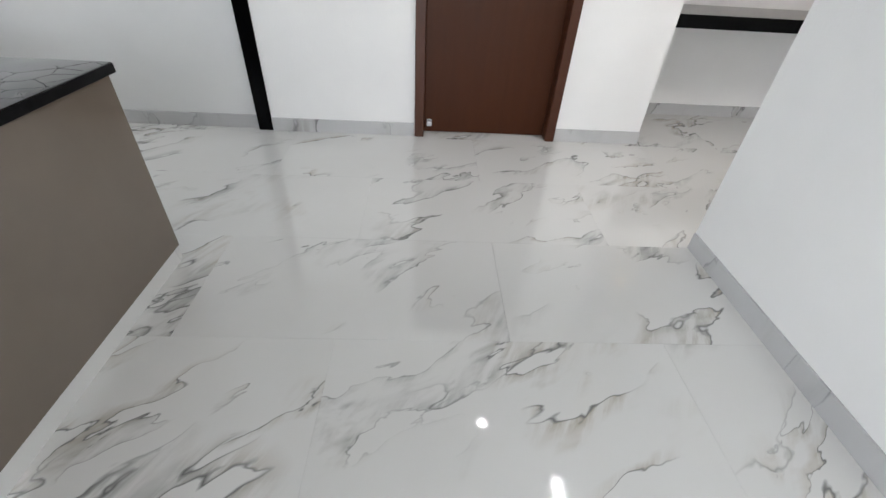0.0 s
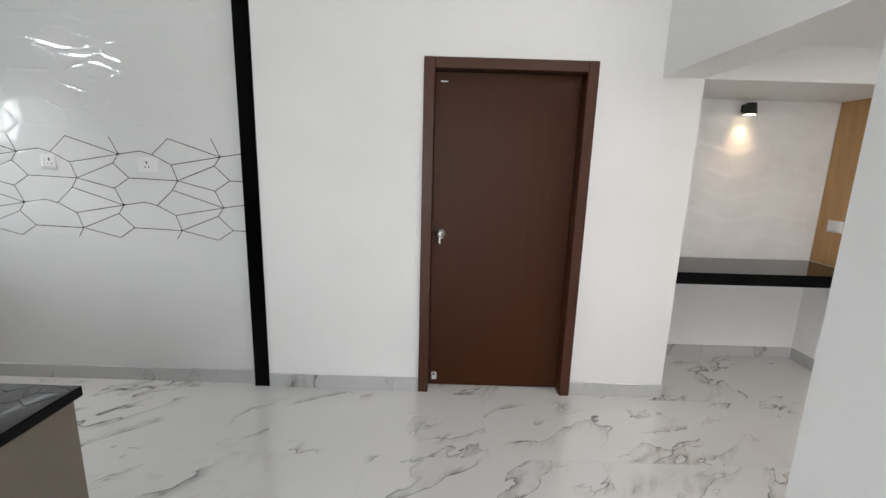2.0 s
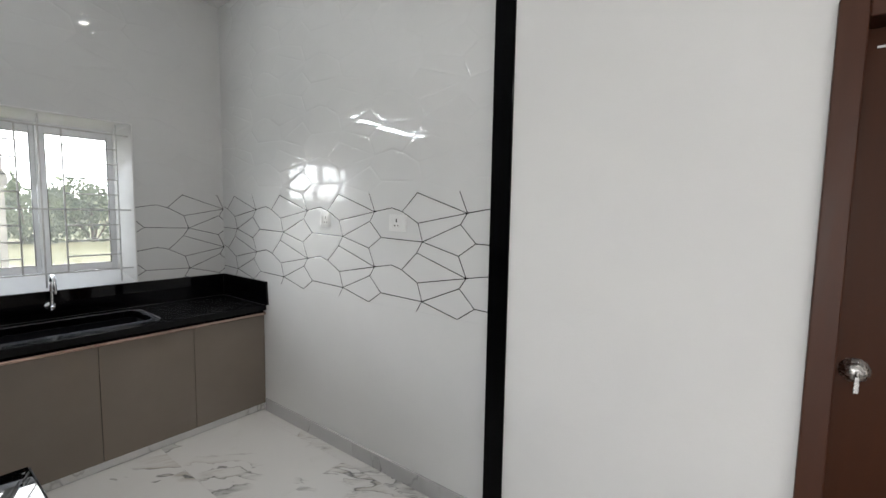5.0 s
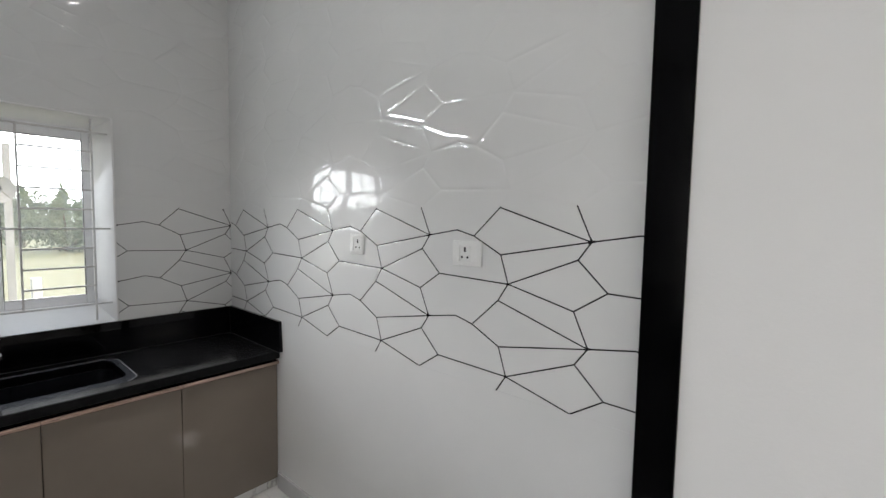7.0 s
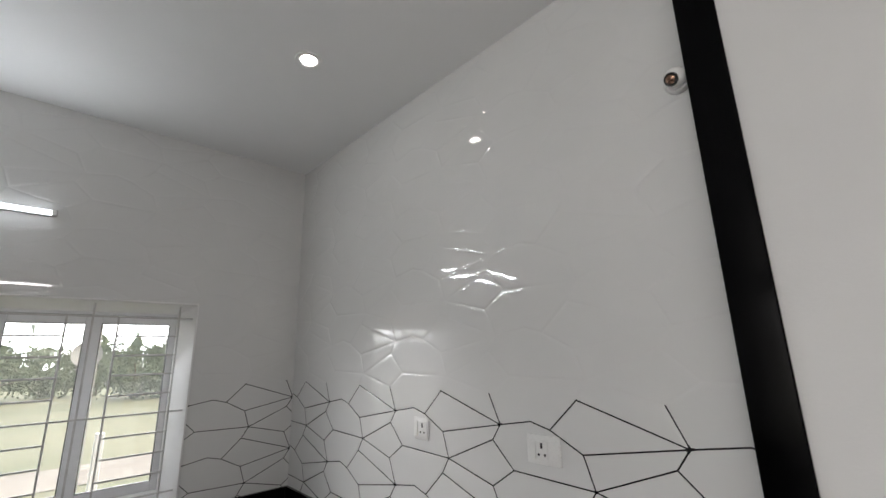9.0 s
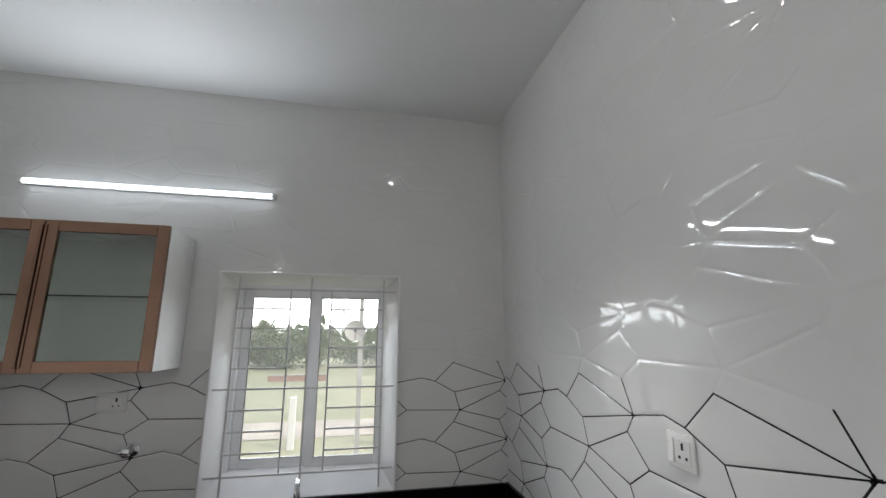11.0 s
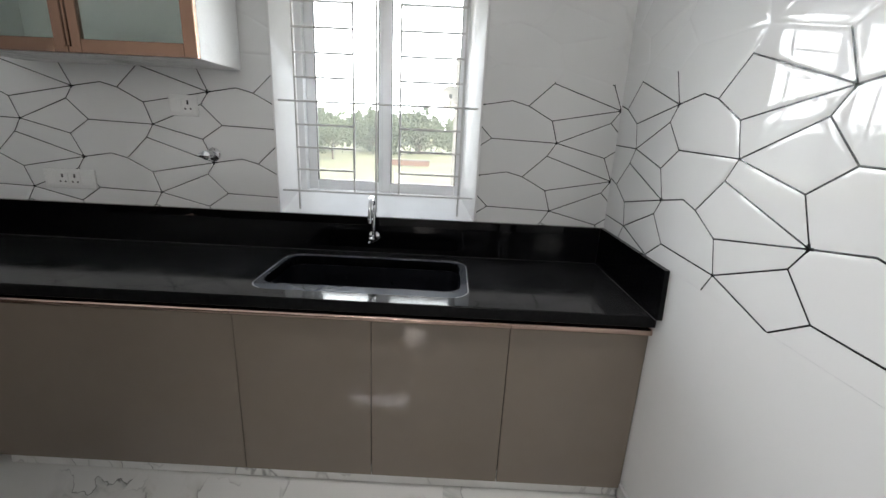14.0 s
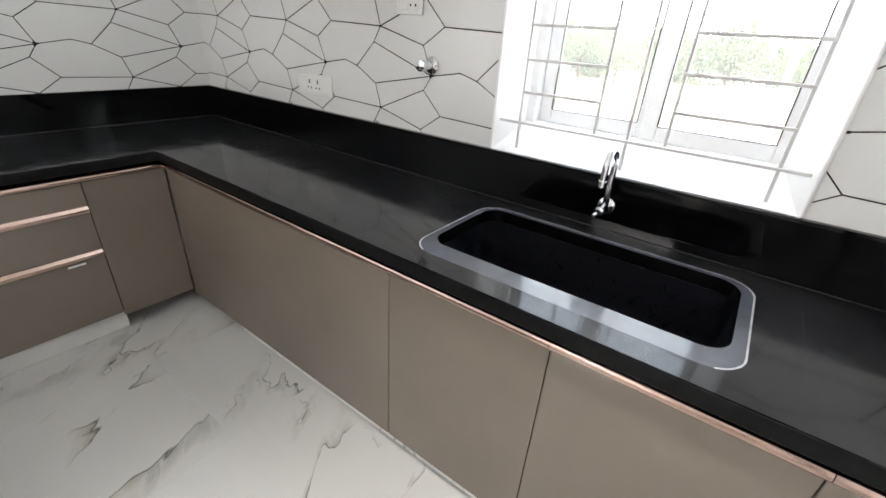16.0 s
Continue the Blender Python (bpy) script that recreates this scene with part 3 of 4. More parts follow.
# ---- door ----
def flush_door():
    d = thing("door_1", (0.433, DOORWALL, 0), "closed dark brown flush wooden door in a brown frame", "door")
    d["kind"] = "structure"
    for x0, x1 in ((-0.492, -0.430), (0.430, 0.492)):
        part("door_jamb", bx(x0, x1, -0.022, 0.20, 0, 2.052, 0.003), DOORFRAME, d)
    part("door_head", bx(-0.4295, 0.4295, -0.022, 0.20, 1.992, 2.052, 0.003), DOORFRAME, d)
    leaf = part("door_leaf", bx(-0.428, 0.428, 0.075, 0.113, 0.006, 1.990, 0.002), DOORMAT, d)
    for x0, x1, z0, z1 in ((-0.4298, -0.415, 0, 1.991), (0.415, 0.4298, 0, 1.991), (-0.414, 0.414, 1.976, 1.991)):
        part("door_stop", bx(x0, x1, 0.114, 0.145, z0, z1), DOORFRAME, d)
    lock = part("lock_rose", lathe([(0.0, -0.034), (0.014, -0.034), (0.023, -0.028), (0.024, -0.013), (0.031, -0.007), (0.036, 0.0)], 28, "y"), STEEL, leaf, "round satin steel lock with keyhole", 40, (-0.378, 0.074, 1.032))
    part("key", bx(-0.002, 0.002, -0.052, -0.028, -0.006, 0.006, 0.0008), STEEL, lock)
    ring = part("key_tag", bx(-0.006, 0.006, -0.050, -0.046, -0.055, -0.006, 0.0015), STEEL, lock, "small keys hanging from the lock")
    bolt = part("door_bolt", bx(-0.018, 0.018, -0.006, 0.0, -0.026, 0.026, 0.002), CHROME, leaf, "small chrome holder near the foot of the door", None, (-0.392, 0.074, 0.070))
    part("bolt_knob", lathe([(0.0, -0.022), (0.009, -0.021), (0.011, -0.014), (0.006, -0.006)], 16, "y"), CHROME, bolt, "", 40, (0, 0, 0.008))
    part("sticker", bx(-0.398, -0.355, 0.0735, 0.0748, 1.935, 1.941), PLASTIC, leaf, "small pale strip left on the door")
    return d


flush_door()


# ---- kitchen window ----
def kitchen_window():
    w = new("window_1")
    tagged(w, "white sliding window with a welded steel grille", "window", kind="structure")
    xin = WEST - 0.135
    # splayed plaster reveal with a soft raised lip on the tiled wall
    bm = bmesh.new()

    def ring(x, y0, y1, z0, z1):
        return [bm.verts.new((x, *p)) for p in rounded(y0, y1, z0, z1, 0.006, 2)]

    outer = (WIN_Y0, WIN_Y1, WIN_Z0, WIN_Z1)
    steps = [(WEST - 0.03, 0.010), (WEST + 0.004, 0.010), (WEST + 0.0075, 0.0085), (WEST + 0.009, 0.005), (WEST + 0.008, 0.001), (WEST + 0.004, -0.002)]
    rings = [ring(x, outer[0] - g, outer[1] + g, outer[2] + 0.0005, outer[3] + g) for x, g in steps]
    rings.append(ring(xin, 1.400, 2.172, 1.045, 1.966))
    for a, b in zip(rings, rings[1:]):
        for i in range(len(a)):
            j = (i + 1) % len(a)
            bm.faces.new((a[i], a[j], b[j], b[i]))
    bmesh.ops.recalc_face_normals(bm, faces=bm.faces[:])
    part("reveal", bm, TRIM, w, "white painted splayed reveal", 30)
    y0, y1, z0, z1 = 1.394, 2.222, 1.011, 1.987
    fx0, fx1 = xin - 0.065, xin - 0.001
    for n, b in enumerate(((y0, y0 + 0.036, z0, z1), (y1 - 0.036, y1, z0, z1), (y0 + 0.0365, y1 - 0.0365, z0, z0 + 0.036), (y0 + 0.0365, y1 - 0.0365, z1 - 0.036, z1))):
        part("window_frame", bx(fx0, fx1, *b, 0.003), PVC, w)
    gy0, gy1, gz0, gz1 = y0 + 0.037, y1 - 0.037, z0 + 0.037, z1 - 0.037
    for (a0, a1, dx) in ((gy0, 1.813, -0.036), (1.790, gy1, -0.008)):
        sash = new("sash")
        sash.parent = w
        sx0, sx1 = xin + dx - 0.024, xin + dx
        for b in ((a0, a0 + 0.044, gz0, gz1), (a1 - 0.044, a1, gz0, gz1), (a0 + 0.0445, a1 - 0.0445, gz0, gz0 + 0.045), (a0 + 0.0445, a1 - 0.0445, gz1 - 0.045, gz1)):
            part("sash_rail", bx(sx0, sx1, *b, 0.002), PVC, sash)
        for b in ((a0 + 0.0435, a0 + 0.0465, gz0 + 0.045, gz1 - 0.045), (a1 - 0.0465, a1 - 0.0435, gz0 + 0.045, gz1 - 0.045),
                  (a0 + 0.047, a1 - 0.047, gz0 + 0.0440, gz0 + 0.0470), (a0 + 0.047, a1 - 0.047, gz1 - 0.0470, gz1 - 0.0440)):
            part("gasket", bx(sx0 + 0.008, sx1 + 0.0006, *b), DARK, sash)
        p = part("pane", bx(sx0 + 0.010, sx0 + 0.014, a0 + 0.0446, a1 - 0.0446, gz0 + 0.0455, gz1 - 0.0455), PANE, sash, "clear window glass")
        p.visible_shadow = False
    grille = new("grille")
    grille.parent = w
    gx, r = WEST - 0.022, 0.0042
    top, bot = 1.934, 1.057

    def bar(y0, y1, z0, z1):
        part("bar", bx(gx - r, gx + r, y0 - r, y1 + r, z0 - r, z1 + r, 0.0012), GREYBAR, grille)

    for y in (1.432, 1.785, 2.160):
        bar(y, y, WIN_Z0 + 0.006, WIN_Z1 - 0.008)
    for y in (1.686, 1.889):
        bar(y, y, bot, top)
    gx += 0.004
    step = (top - bot) / 9
    for k in range(10):
        z = top - k * step
        if k in (0, 5, 9):
            bar(WIN_Y0 + 0.012, WIN_Y1 - 0.012, z, z)
        else:
            bar(1.432, 1.686, z, z)
            bar(1.889, 2.160, z, z)
    return w


kitchen_window()


# ---- added hall windows, unseen except in reflections ----
def added_hall_window(name, fixed, lo, hi, z0, z1, axis, panes):
    w = new(name)
    tagged(w, "added wide white framed window of the unseen hall", "window", kind="structure")

    def b(a0, a1, c0, c1, d=0.05):
        return bx(fixed - d, fixed + d, a0, a1, c0, c1, 0.003) if axis == "x" else bx(a0, a1, fixed - d, fixed + d, c0, c1, 0.003)

    for k in range(panes + 1):
        c = lo + (hi - lo) * k / panes
        part("window_frame", b(max(lo, c - 0.03), min(hi, c + 0.03), z0, z1), PVC, w)
    for c0, c1 in ((z0, z0 + 0.06), (z1 - 0.06, z1)):
        part("window_frame", b(lo, hi, c0, c1, 0.047), PVC, w)
    for k in range(1, 8):
        z = z0 + (z1 - z0) * k / 8
        part("bar", b(lo, hi, z - 0.005, z + 0.005, 0.005), GREYBAR, w)
    return w


# openings invented for the two hall fills, placed where their light is wanted
added_hall_window("window_2", HALL_S - 0.1, -2.4, 2.2, 0.15, 2.65, "y", 4)
added_hall_window("window_3", WEST - 0.1, -3.65, -2.35, 0.95, 2.4, "x", 2)


# ---- worktops ----
def slab_with_sink():
    """The worktop along the window wall and the south wall, with a sunk rim round the sink."""
    t = thing("worktop", (0, 0, 0), "polished black granite worktop with low upstand, slightly dusty", "worktop")
    x0, x1, y0, y1 = -3.480, -3.052, 1.422, 2.206
    W, F = WEST + 0.002, FRONT_X
    z0, z1 = TOP - 0.042, TOP
    outer = rounded(x0, x1, y0, y1, 0.075, 8)
    bm = bmesh.new()
    # sheet with the hole: a ring from the hole to a rectangle round it, then the rest in boxes
    ya, yb = 1.32, 2.30
    n = len(outer)
    rect = []
    cx, cy = (x0 + x1) / 2, (y0 + y1) / 2
    for px, py in outer:
        dx, dy = px - cx, py - cy
        s = min((F - cx if dx > 0 else W - cx) / dx if abs(dx) > 1e-9 else 1e9, (yb - cy if dy > 0 else ya - cy) / dy if abs(dy) > 1e-9 else 1e9)
        rect.append((cx + dx * s, cy + dy * s))
    vo = [bm.verts.new((*p, z1)) for p in outer]
    vr = [bm.verts.new((*p, z1)) for p in rect]
    corners = {}
    for i in range(n):
        j = (i + 1) % n
        a, b = rect[i], rect[j]
        extra = []
        for c in ((F, yb), (W, yb), (W, ya), (F, ya)):
            on_a = abs(a[0] - c[0]) < 1e-6 or abs(a[1] - c[1]) < 1e-6
            on_b = abs(b[0] - c[0]) < 1e-6 or abs(b[1] - c[1]) < 1e-6
            if on_a and on_b and abs(a[0] - b[0]) > 1e-6 and abs(a[1] - b[1]) > 1e-6:
                extra = [bm.verts.new((*c, z1))]
        bm.faces.new([vo[i], vr[i], *extra, vr[j], vo[j]])
    low = [bm.verts.new((*p, z1 - 0.0015)) for p in outer]
    for i in range(n):
        j = (i + 1) % n
        bm.faces.new((vo[i], vo[j], low[j], low[i]))
    bmesh.ops.recalc_face_normals(bm, faces=bm.faces[:])
    if sum(f.normal.z for f in bm.faces) < 0:
        bmesh.ops.reverse_faces(bm, faces=bm.faces[:])
    bx(F - 0.02, F, ya, yb, z0, z1 - 0.0005, bm=bm)
    slab = part("slab", bm, DUSTY, t)
    part("slab", bx(W, F, yb + 0.0001, NORTH - 0.002, z0, z1), DUSTY, t)
    part("slab", bx(W, F, FRONT_Y + 0.0004, ya - 0.0001, z0, z1), DUSTY, t)
    part("slab", bx(W, -1.6724, SOUTH + 0.002, FRONT_Y, z0, z1, 0.002), DUSTY, t)
    # front edge, honed and slightly rounded
    part("front_edge", bx(F + 0.0003, F + 0.0035, FRONT_Y + 0.004, NORTH - 0.003, z0 + 0.001, z1 - 0.0015, 0.0015), EDGE, t, "dull honed granite edge")
    part("front_edge", bx(F + 0.004, -1.674, FRONT_Y + 0.0003, FRONT_Y + 0.0035, z0 + 0.001, z1 - 0.0015, 0.0015), EDGE, t, "dull honed granite edge")
    # rim, one step below the top
    inner = rounded(x0 + 0.013, x1 - 0.068, y0 + 0.016, y1 - 0.026, 0.058, 8)
    bm = bmesh.new()
    a = [bm.verts.new((*p, z1 - 0.0018)) for p in outer]
    b = [bm.verts.new((*p, z1 - 0.0026)) for p in inner]
    for i in range(n):
        j = (i + 1) % n
        bm.faces.new((a[i], a[j], b[j], b[i]))
    bmesh.ops.recalc_face_normals(bm, faces=bm.faces[:])
    # grey ledge; along the front its bluish tone stands in for the window's reflection
    part("sink_rim", bm, RIM, t, "polished dark rim cut round the sink")
    bm = bmesh.new()
    b = [bm.verts.new((*p, z1 - 0.0026)) for p in inner]
    c = [bm.verts.new((*p, z0)) for p in inner]
    for i in range(n):
        bm.faces.new((b[i], b[(i + 1) % n], c[(i + 1) % n], c[i]))
    bmesh.ops.recalc_face_normals(bm, faces=bm.faces[:])
    part("cut_face", bm, GRANITE, t)
    bm = bmesh.new()
    e = [bm.verts.new((*p, z1 + 0.0004)) for p in rounded(x0 - 0.003, x1 + 0.003, y0 - 0.003, y1 + 0.003, 0.077, 8)]
    f = [bm.verts.new((*p, z1 + 0.0004)) for p in rounded(x0 + 0.001, x1 - 0.001, y0 + 0.001, y1 - 0.001, 0.074, 8)]
    for i in range(n):
        j = (i + 1) % n
        if min(outer[i][0], outer[j][0]) < x1 - 0.012:
            bm.faces.new((e[i], e[j], f[j], f[i]))
    part("cut_edge", bm, CUT, t, "pale raw cut edge of the stone")
    # upstands
    zu = 0.957
    for box in ((WEST + 0.0242, WEST + 0.0262, SOUTH + 0.03, NORTH - 0.028, z1 + 0.0002, z1 + 0.0016), (W, -2.945, NORTH - 0.0262, NORTH - 0.0242, z1 + 0.0002, z1 + 0.0016),
                (WEST + 0.028, -1.70, SOUTH + 0.0242, SOUTH + 0.0262, z1 + 0.0002, z1 + 0.0016)):
        part("sealant_line", bx(*box), SEAL, t, "thin grey sealant line along the upstand")
    part("upstand", bx(W, WEST + 0.024, SOUTH + 0.002, NORTH - 0.0245, z1, zu, 0.0015), UPSTAND, t)
    part("upstand", prism([(W, z1), (-2.950, z1), (-2.962, zu), (W, zu)], "y", NORTH - 0.019, NORTH - 0.003), UPSTAND, t)
    part("upstand", bx(WEST + 0.0245, -1.6724, SOUTH + 0.002, SOUTH + 0.024, z1, zu, 0.0015), UPSTAND, t)
    return t, inner, z0


worktop, BOWL, BOWL_Z = slab_with_sink()


def sink_bowl():
    s = thing("sink", (0, 0, BOWL_Z), "deep black undermount kitchen sink", "sink")
    bm = bmesh.new()
    cx = sum(p[0] for p in BOWL) / len(BOWL)
    cy = sum(p[1] for p in BOWL) / len(BOWL)
    loops = []
    for k, z in ((1.004, 0.0), (0.99, -0.1), (0.965, -0.17), (0.90, -0.19), (0.2, -0.2)):
        loops.append([bm.verts.new((cx + k * (p[0] - cx), cy + k * (p[1] - cy), z - 0.0005)) for p in BOWL])
    for a, b in zip(loops, loops[1:]):
        for i in range(len(a)):
            j = (i + 1) % len(a)
            bm.faces.new((a[i], b[i], b[j], a[j]))
    bm.faces.new(loops[-1])
    part("bowl", bm, SINKMAT, s, "", 40)
    part("drain", lathe([(0.0, 0.0), (0.03, 0.001), (0.045, 0.004), (0.047, 0.0)], 24), CHROME, s, "round chrome drain", 40, (cx, cy, -0.2))


sink_bowl()


def wall_faucet():
    f = thing("faucet", (WEST + 0.024, 1.785, 0.868), "chrome swan-neck tap fixed to the black upstand", "tap")
    part("flange", lathe([(0.026, 0.0), (0.026, 0.004), (0.020, 0.009), (0.014, 0.010)], 24, "x"), CHROME, f, "", 40)
    part("body", lathe([(0.014, 0.010), (0.016, 0.018), (0.016, 0.050), (0.013, 0.058)], 20, "x"), CHROME, f, "", 40)
    part("handle", tube([(0.060, 0.0, 0.004), (0.074, -0.004, -0.004), (0.086, -0.010, -0.012)], 0.005), CHROME, f, "", 50)
    part("knob", lathe([(0.006, 0.056), (0.013, 0.060), (0.014, 0.072), (0.008, 0.080)], 18, "x"), CHROME, f, "", 40)
    pts = [(0.034, 0.004, 0.012), (0.034, 0.004, 0.07), (0.034, 0.004, 0.13)]
    for k in range(1, 13):
        a = math.pi * k / 12
        pts.append((0.034 + 0.045 * (1 - math.cos(a)), 0.004, 0.145 + 0.045 * math.sin(a)))
    pts += [(0.124, 0.004, 0.125), (0.124, 0.004, 0.105)]
    part("spout", tube(pts, 0.0095, 14), CHROME, f, "", 60)
    part("nozzle", lathe([(0.0095, 0.0), (0.0115, 0.002), (0.0115, 0.018), (0.0095, 0.02)], 18), CHROME, f, "", 40, (0.124, 0.004, 0.088))


wall_faucet()


def stub_tap():
    f = thing("angle_valve", (WEST + 0.003, 1.065, 1.203), "small chrome angle valve on the tiled wall", "valve")
    part("flange", lathe([(0.030, 0.0), (0.029, 0.004), (0.016, 0.010), (0.014, 0.012)], 24, "x"), CHROME, f, "", 40)
    part("body", lathe([(0.014, 0.012), (0.014, 0.048), (0.011, 0.052)], 20, "x"), CHROME, f, "", 40)
    part("outlet", tube([(0.034, -0.010, 0), (0.034, -0.045, -0.004)], 0.010), CHROME, f, "", 50)
    part("knob", lathe([(0.010, 0.052), (0.020, 0.056), (0.020, 0.070), (0.012, 0.074)], 10, "x"), CHROME, f, "", 30)


stub_tap()


# ---- base cabinets ----
DOOR_X = FRONT_X - 0.025


def nose(f):
    """Section of the rounded finger profile: a bulging lip with a groove above it."""
    lip = [(f + 0.007 + 0.0125 * math.cos(a), 0.7225 + 0.0130 * math.sin(a)) for a in (radians(d) for d in range(-70, 111, 15))]
    return [(f - 0.024, 0.7093), (f - 0.002, 0.7093)] + lip + [(f - 0.008, 0.7375), (f - 0.010, 0.7420), (f - 0.010, 0.7474), (f - 0.024, 0.7474)]


def base_unit(y0, y1, z0=0.055, high=0.735, label="taupe laminate base cabinet with a copper edge profile under the worktop"):
    c = thing("base_cabinet", (-3.30, (y0 + y1) / 2, 0), label, "cabinet", "base cabinets under the window")
    h = (y1 - y0) / 2
    x = DOOR_X + 3.30
    part("carcass", bx(-0.27, x - 0.022, -h + 0.001, h - 0.001, 0.09, high), LAMINATE, c)
    door = part("door", bx(x - 0.019, x, -h + 0.0012, h - 0.0012, z0, 0.708, 0.0015), LAMINATE, c)
    part("edge_profile", prism(nose(x), "y", -h + 0.0008, h - 0.0008), COPPER, c, "shiny rose copper finger profile", 60)
    return c


for a, b in ((0.040, 1.386), (1.386, 1.872), (1.872, 2.355), (2.355, NORTH - 0.003)):
    base_unit(a, b, high=0.52 if 1.3 < a < 2.0 else 0.735)


def plinth(name, box):
    x0, x1, y0, y1 = box
    p = thing(name, ((x0 + x1) / 2, (y0 + y1) / 2, 0), "white marble plinth strip under the base cabinets", "plinth")
    sx, sy = (x1 - x0) / 2, (y1 - y0) / 2
    part("plinth_board", bx(-sx, sx, -sy, sy, 0, 0.086, 0.002), PLINTH, p)


plinth("plinth", (-3.05, -3.032, 0.43, NORTH - 0.004))
plinth("plinth", (-2.715, -1.70, -0.005, 0.012))


def drawer_unit(x0, x1):
    c = thing("drawer_cabinet", ((x0 + x1) / 2, -0.25, 0), "taupe laminate three-drawer cabinet with copper handles, scuffed", "cabinet")
    h, y = (x1 - x0) / 2, FRONT_Y - 0.022 + 0.25
    part("carcass", bx(-h + 0.001, h - 0.001, -0.30, y - 0.022, 0.095, 0.735), LAMINATE, c)
    for z0, z1 in ((0.612, 0.708), (0.421, 0.590), (0.095, 0.399)):
        d = part("drawer_front", bx(-h + 0.0015, h - 0.0015, y - 0.019, y, z0, z1, 0.0015), LAMINATE, c)
        if z1 < 0.65:
            part("handle", prism([(y - 0.015, z1 + 0.0005), (y + 0.004, z1 + 0.0005), (y + 0.014, z1 - 0.004), (y + 0.016, z1 + 0.003), (y + 0.014, z1 + 0.011), (y + 0.004, z1 + 0.0210), (y - 0.015, z1 + 0.0210)], "x", -h + 0.004, h - 0.004), COPPER, d, "rose copper strip handle", 30)
    part("scuff", bx(-h + 0.07, -h + 0.13, y, y + 0.0006, 0.372, 0.380), PLASTIC, c, "pale chipped patch on the drawer front")
    part("edge_profile", prism(nose(y), "x", -h + 0.0008, h - 0.0008), COPPER, c, "shiny rose copper finger profile", 60)


def corner_filler(x0, x1, label):
    c = thing("corner_cabinet", ((x0 + x1) / 2, -0.25, 0), label, "cabinet")
    h, y = (x1 - x0) / 2, FRONT_Y - 0.022 + 0.25
    part("carcass", bx(-h + 0.001, h - 0.001, -0.30, y - 0.022, 0.095, 0.735), LAMINATE, c)
    part("front_panel", bx(-h + 0.0015, h - 0.0015, y - 0.019, y, 0.075, 0.708, 0.0015), LAMINATE, c)
    part("edge_profile", prism(nose(y), "x", -h + 0.0008, h - 0.0008), COPPER, c, "shiny rose copper finger profile", 60)


drawer_unit(-2.705, -2.105)
corner_filler(DOOR_X + 0.0006, -2.705, "taupe laminate corner cabinet with a plain front panel")
corner_filler(-2.105, -1.68, "taupe laminate base cabinet with a plain front panel")


# ---- peninsula ----
def peninsula():
    p = thing("peninsula", (-1.33, 0.45, 0), "taupe laminate peninsula counter with a white plinth", "counter")
    y0, y1 = SOUTH - 0.45 + 0.002, 1.385 - 0.45
    part("body", bx(-0.32, 0.311, y0, y1 - 0.018, 0.08, TOP - 0.036), LAMINATE, p)
    part("back_panel", bx(0.312, 0.330, y0, y1, 0.07, TOP - 0.0335, 0.001), LAMINATE, p)
    part("end_panel", bx(-0.32, 0.3115, y1 - 0.0175, y1 - 0.001, 0.07, TOP - 0.0335, 0.001), LAMINATE, p)
    part("plinth_board", bx(-0.27, 0.326, y0, y1 - 0.004, 0.0, 0.0695, 0.001), PLINTH, p)
    t = thing("peninsula_worktop", (-1.33, 0.45, TOP - 0.033), "polished black granite worktop on the peninsula", "worktop")
    part("slab", bx(-0.342, 0.346, y0, y1 + 0.012, 0, 0.033, 0.003, 2), POLISHED, t, "", 40)
    part("edge_strip", bx(0.3465, 0.350, y0, y1 + 0.012, 0.001, 0.0305, 0.0015), EDGE, t, "dull honed granite edge")
    part("edge_strip", bx(-0.340, 0.3462, y1 + 0.0125, y1 + 0.016, 0.001, 0.0305, 0.0015), EDGE, t, "dull honed granite edge")


peninsula()


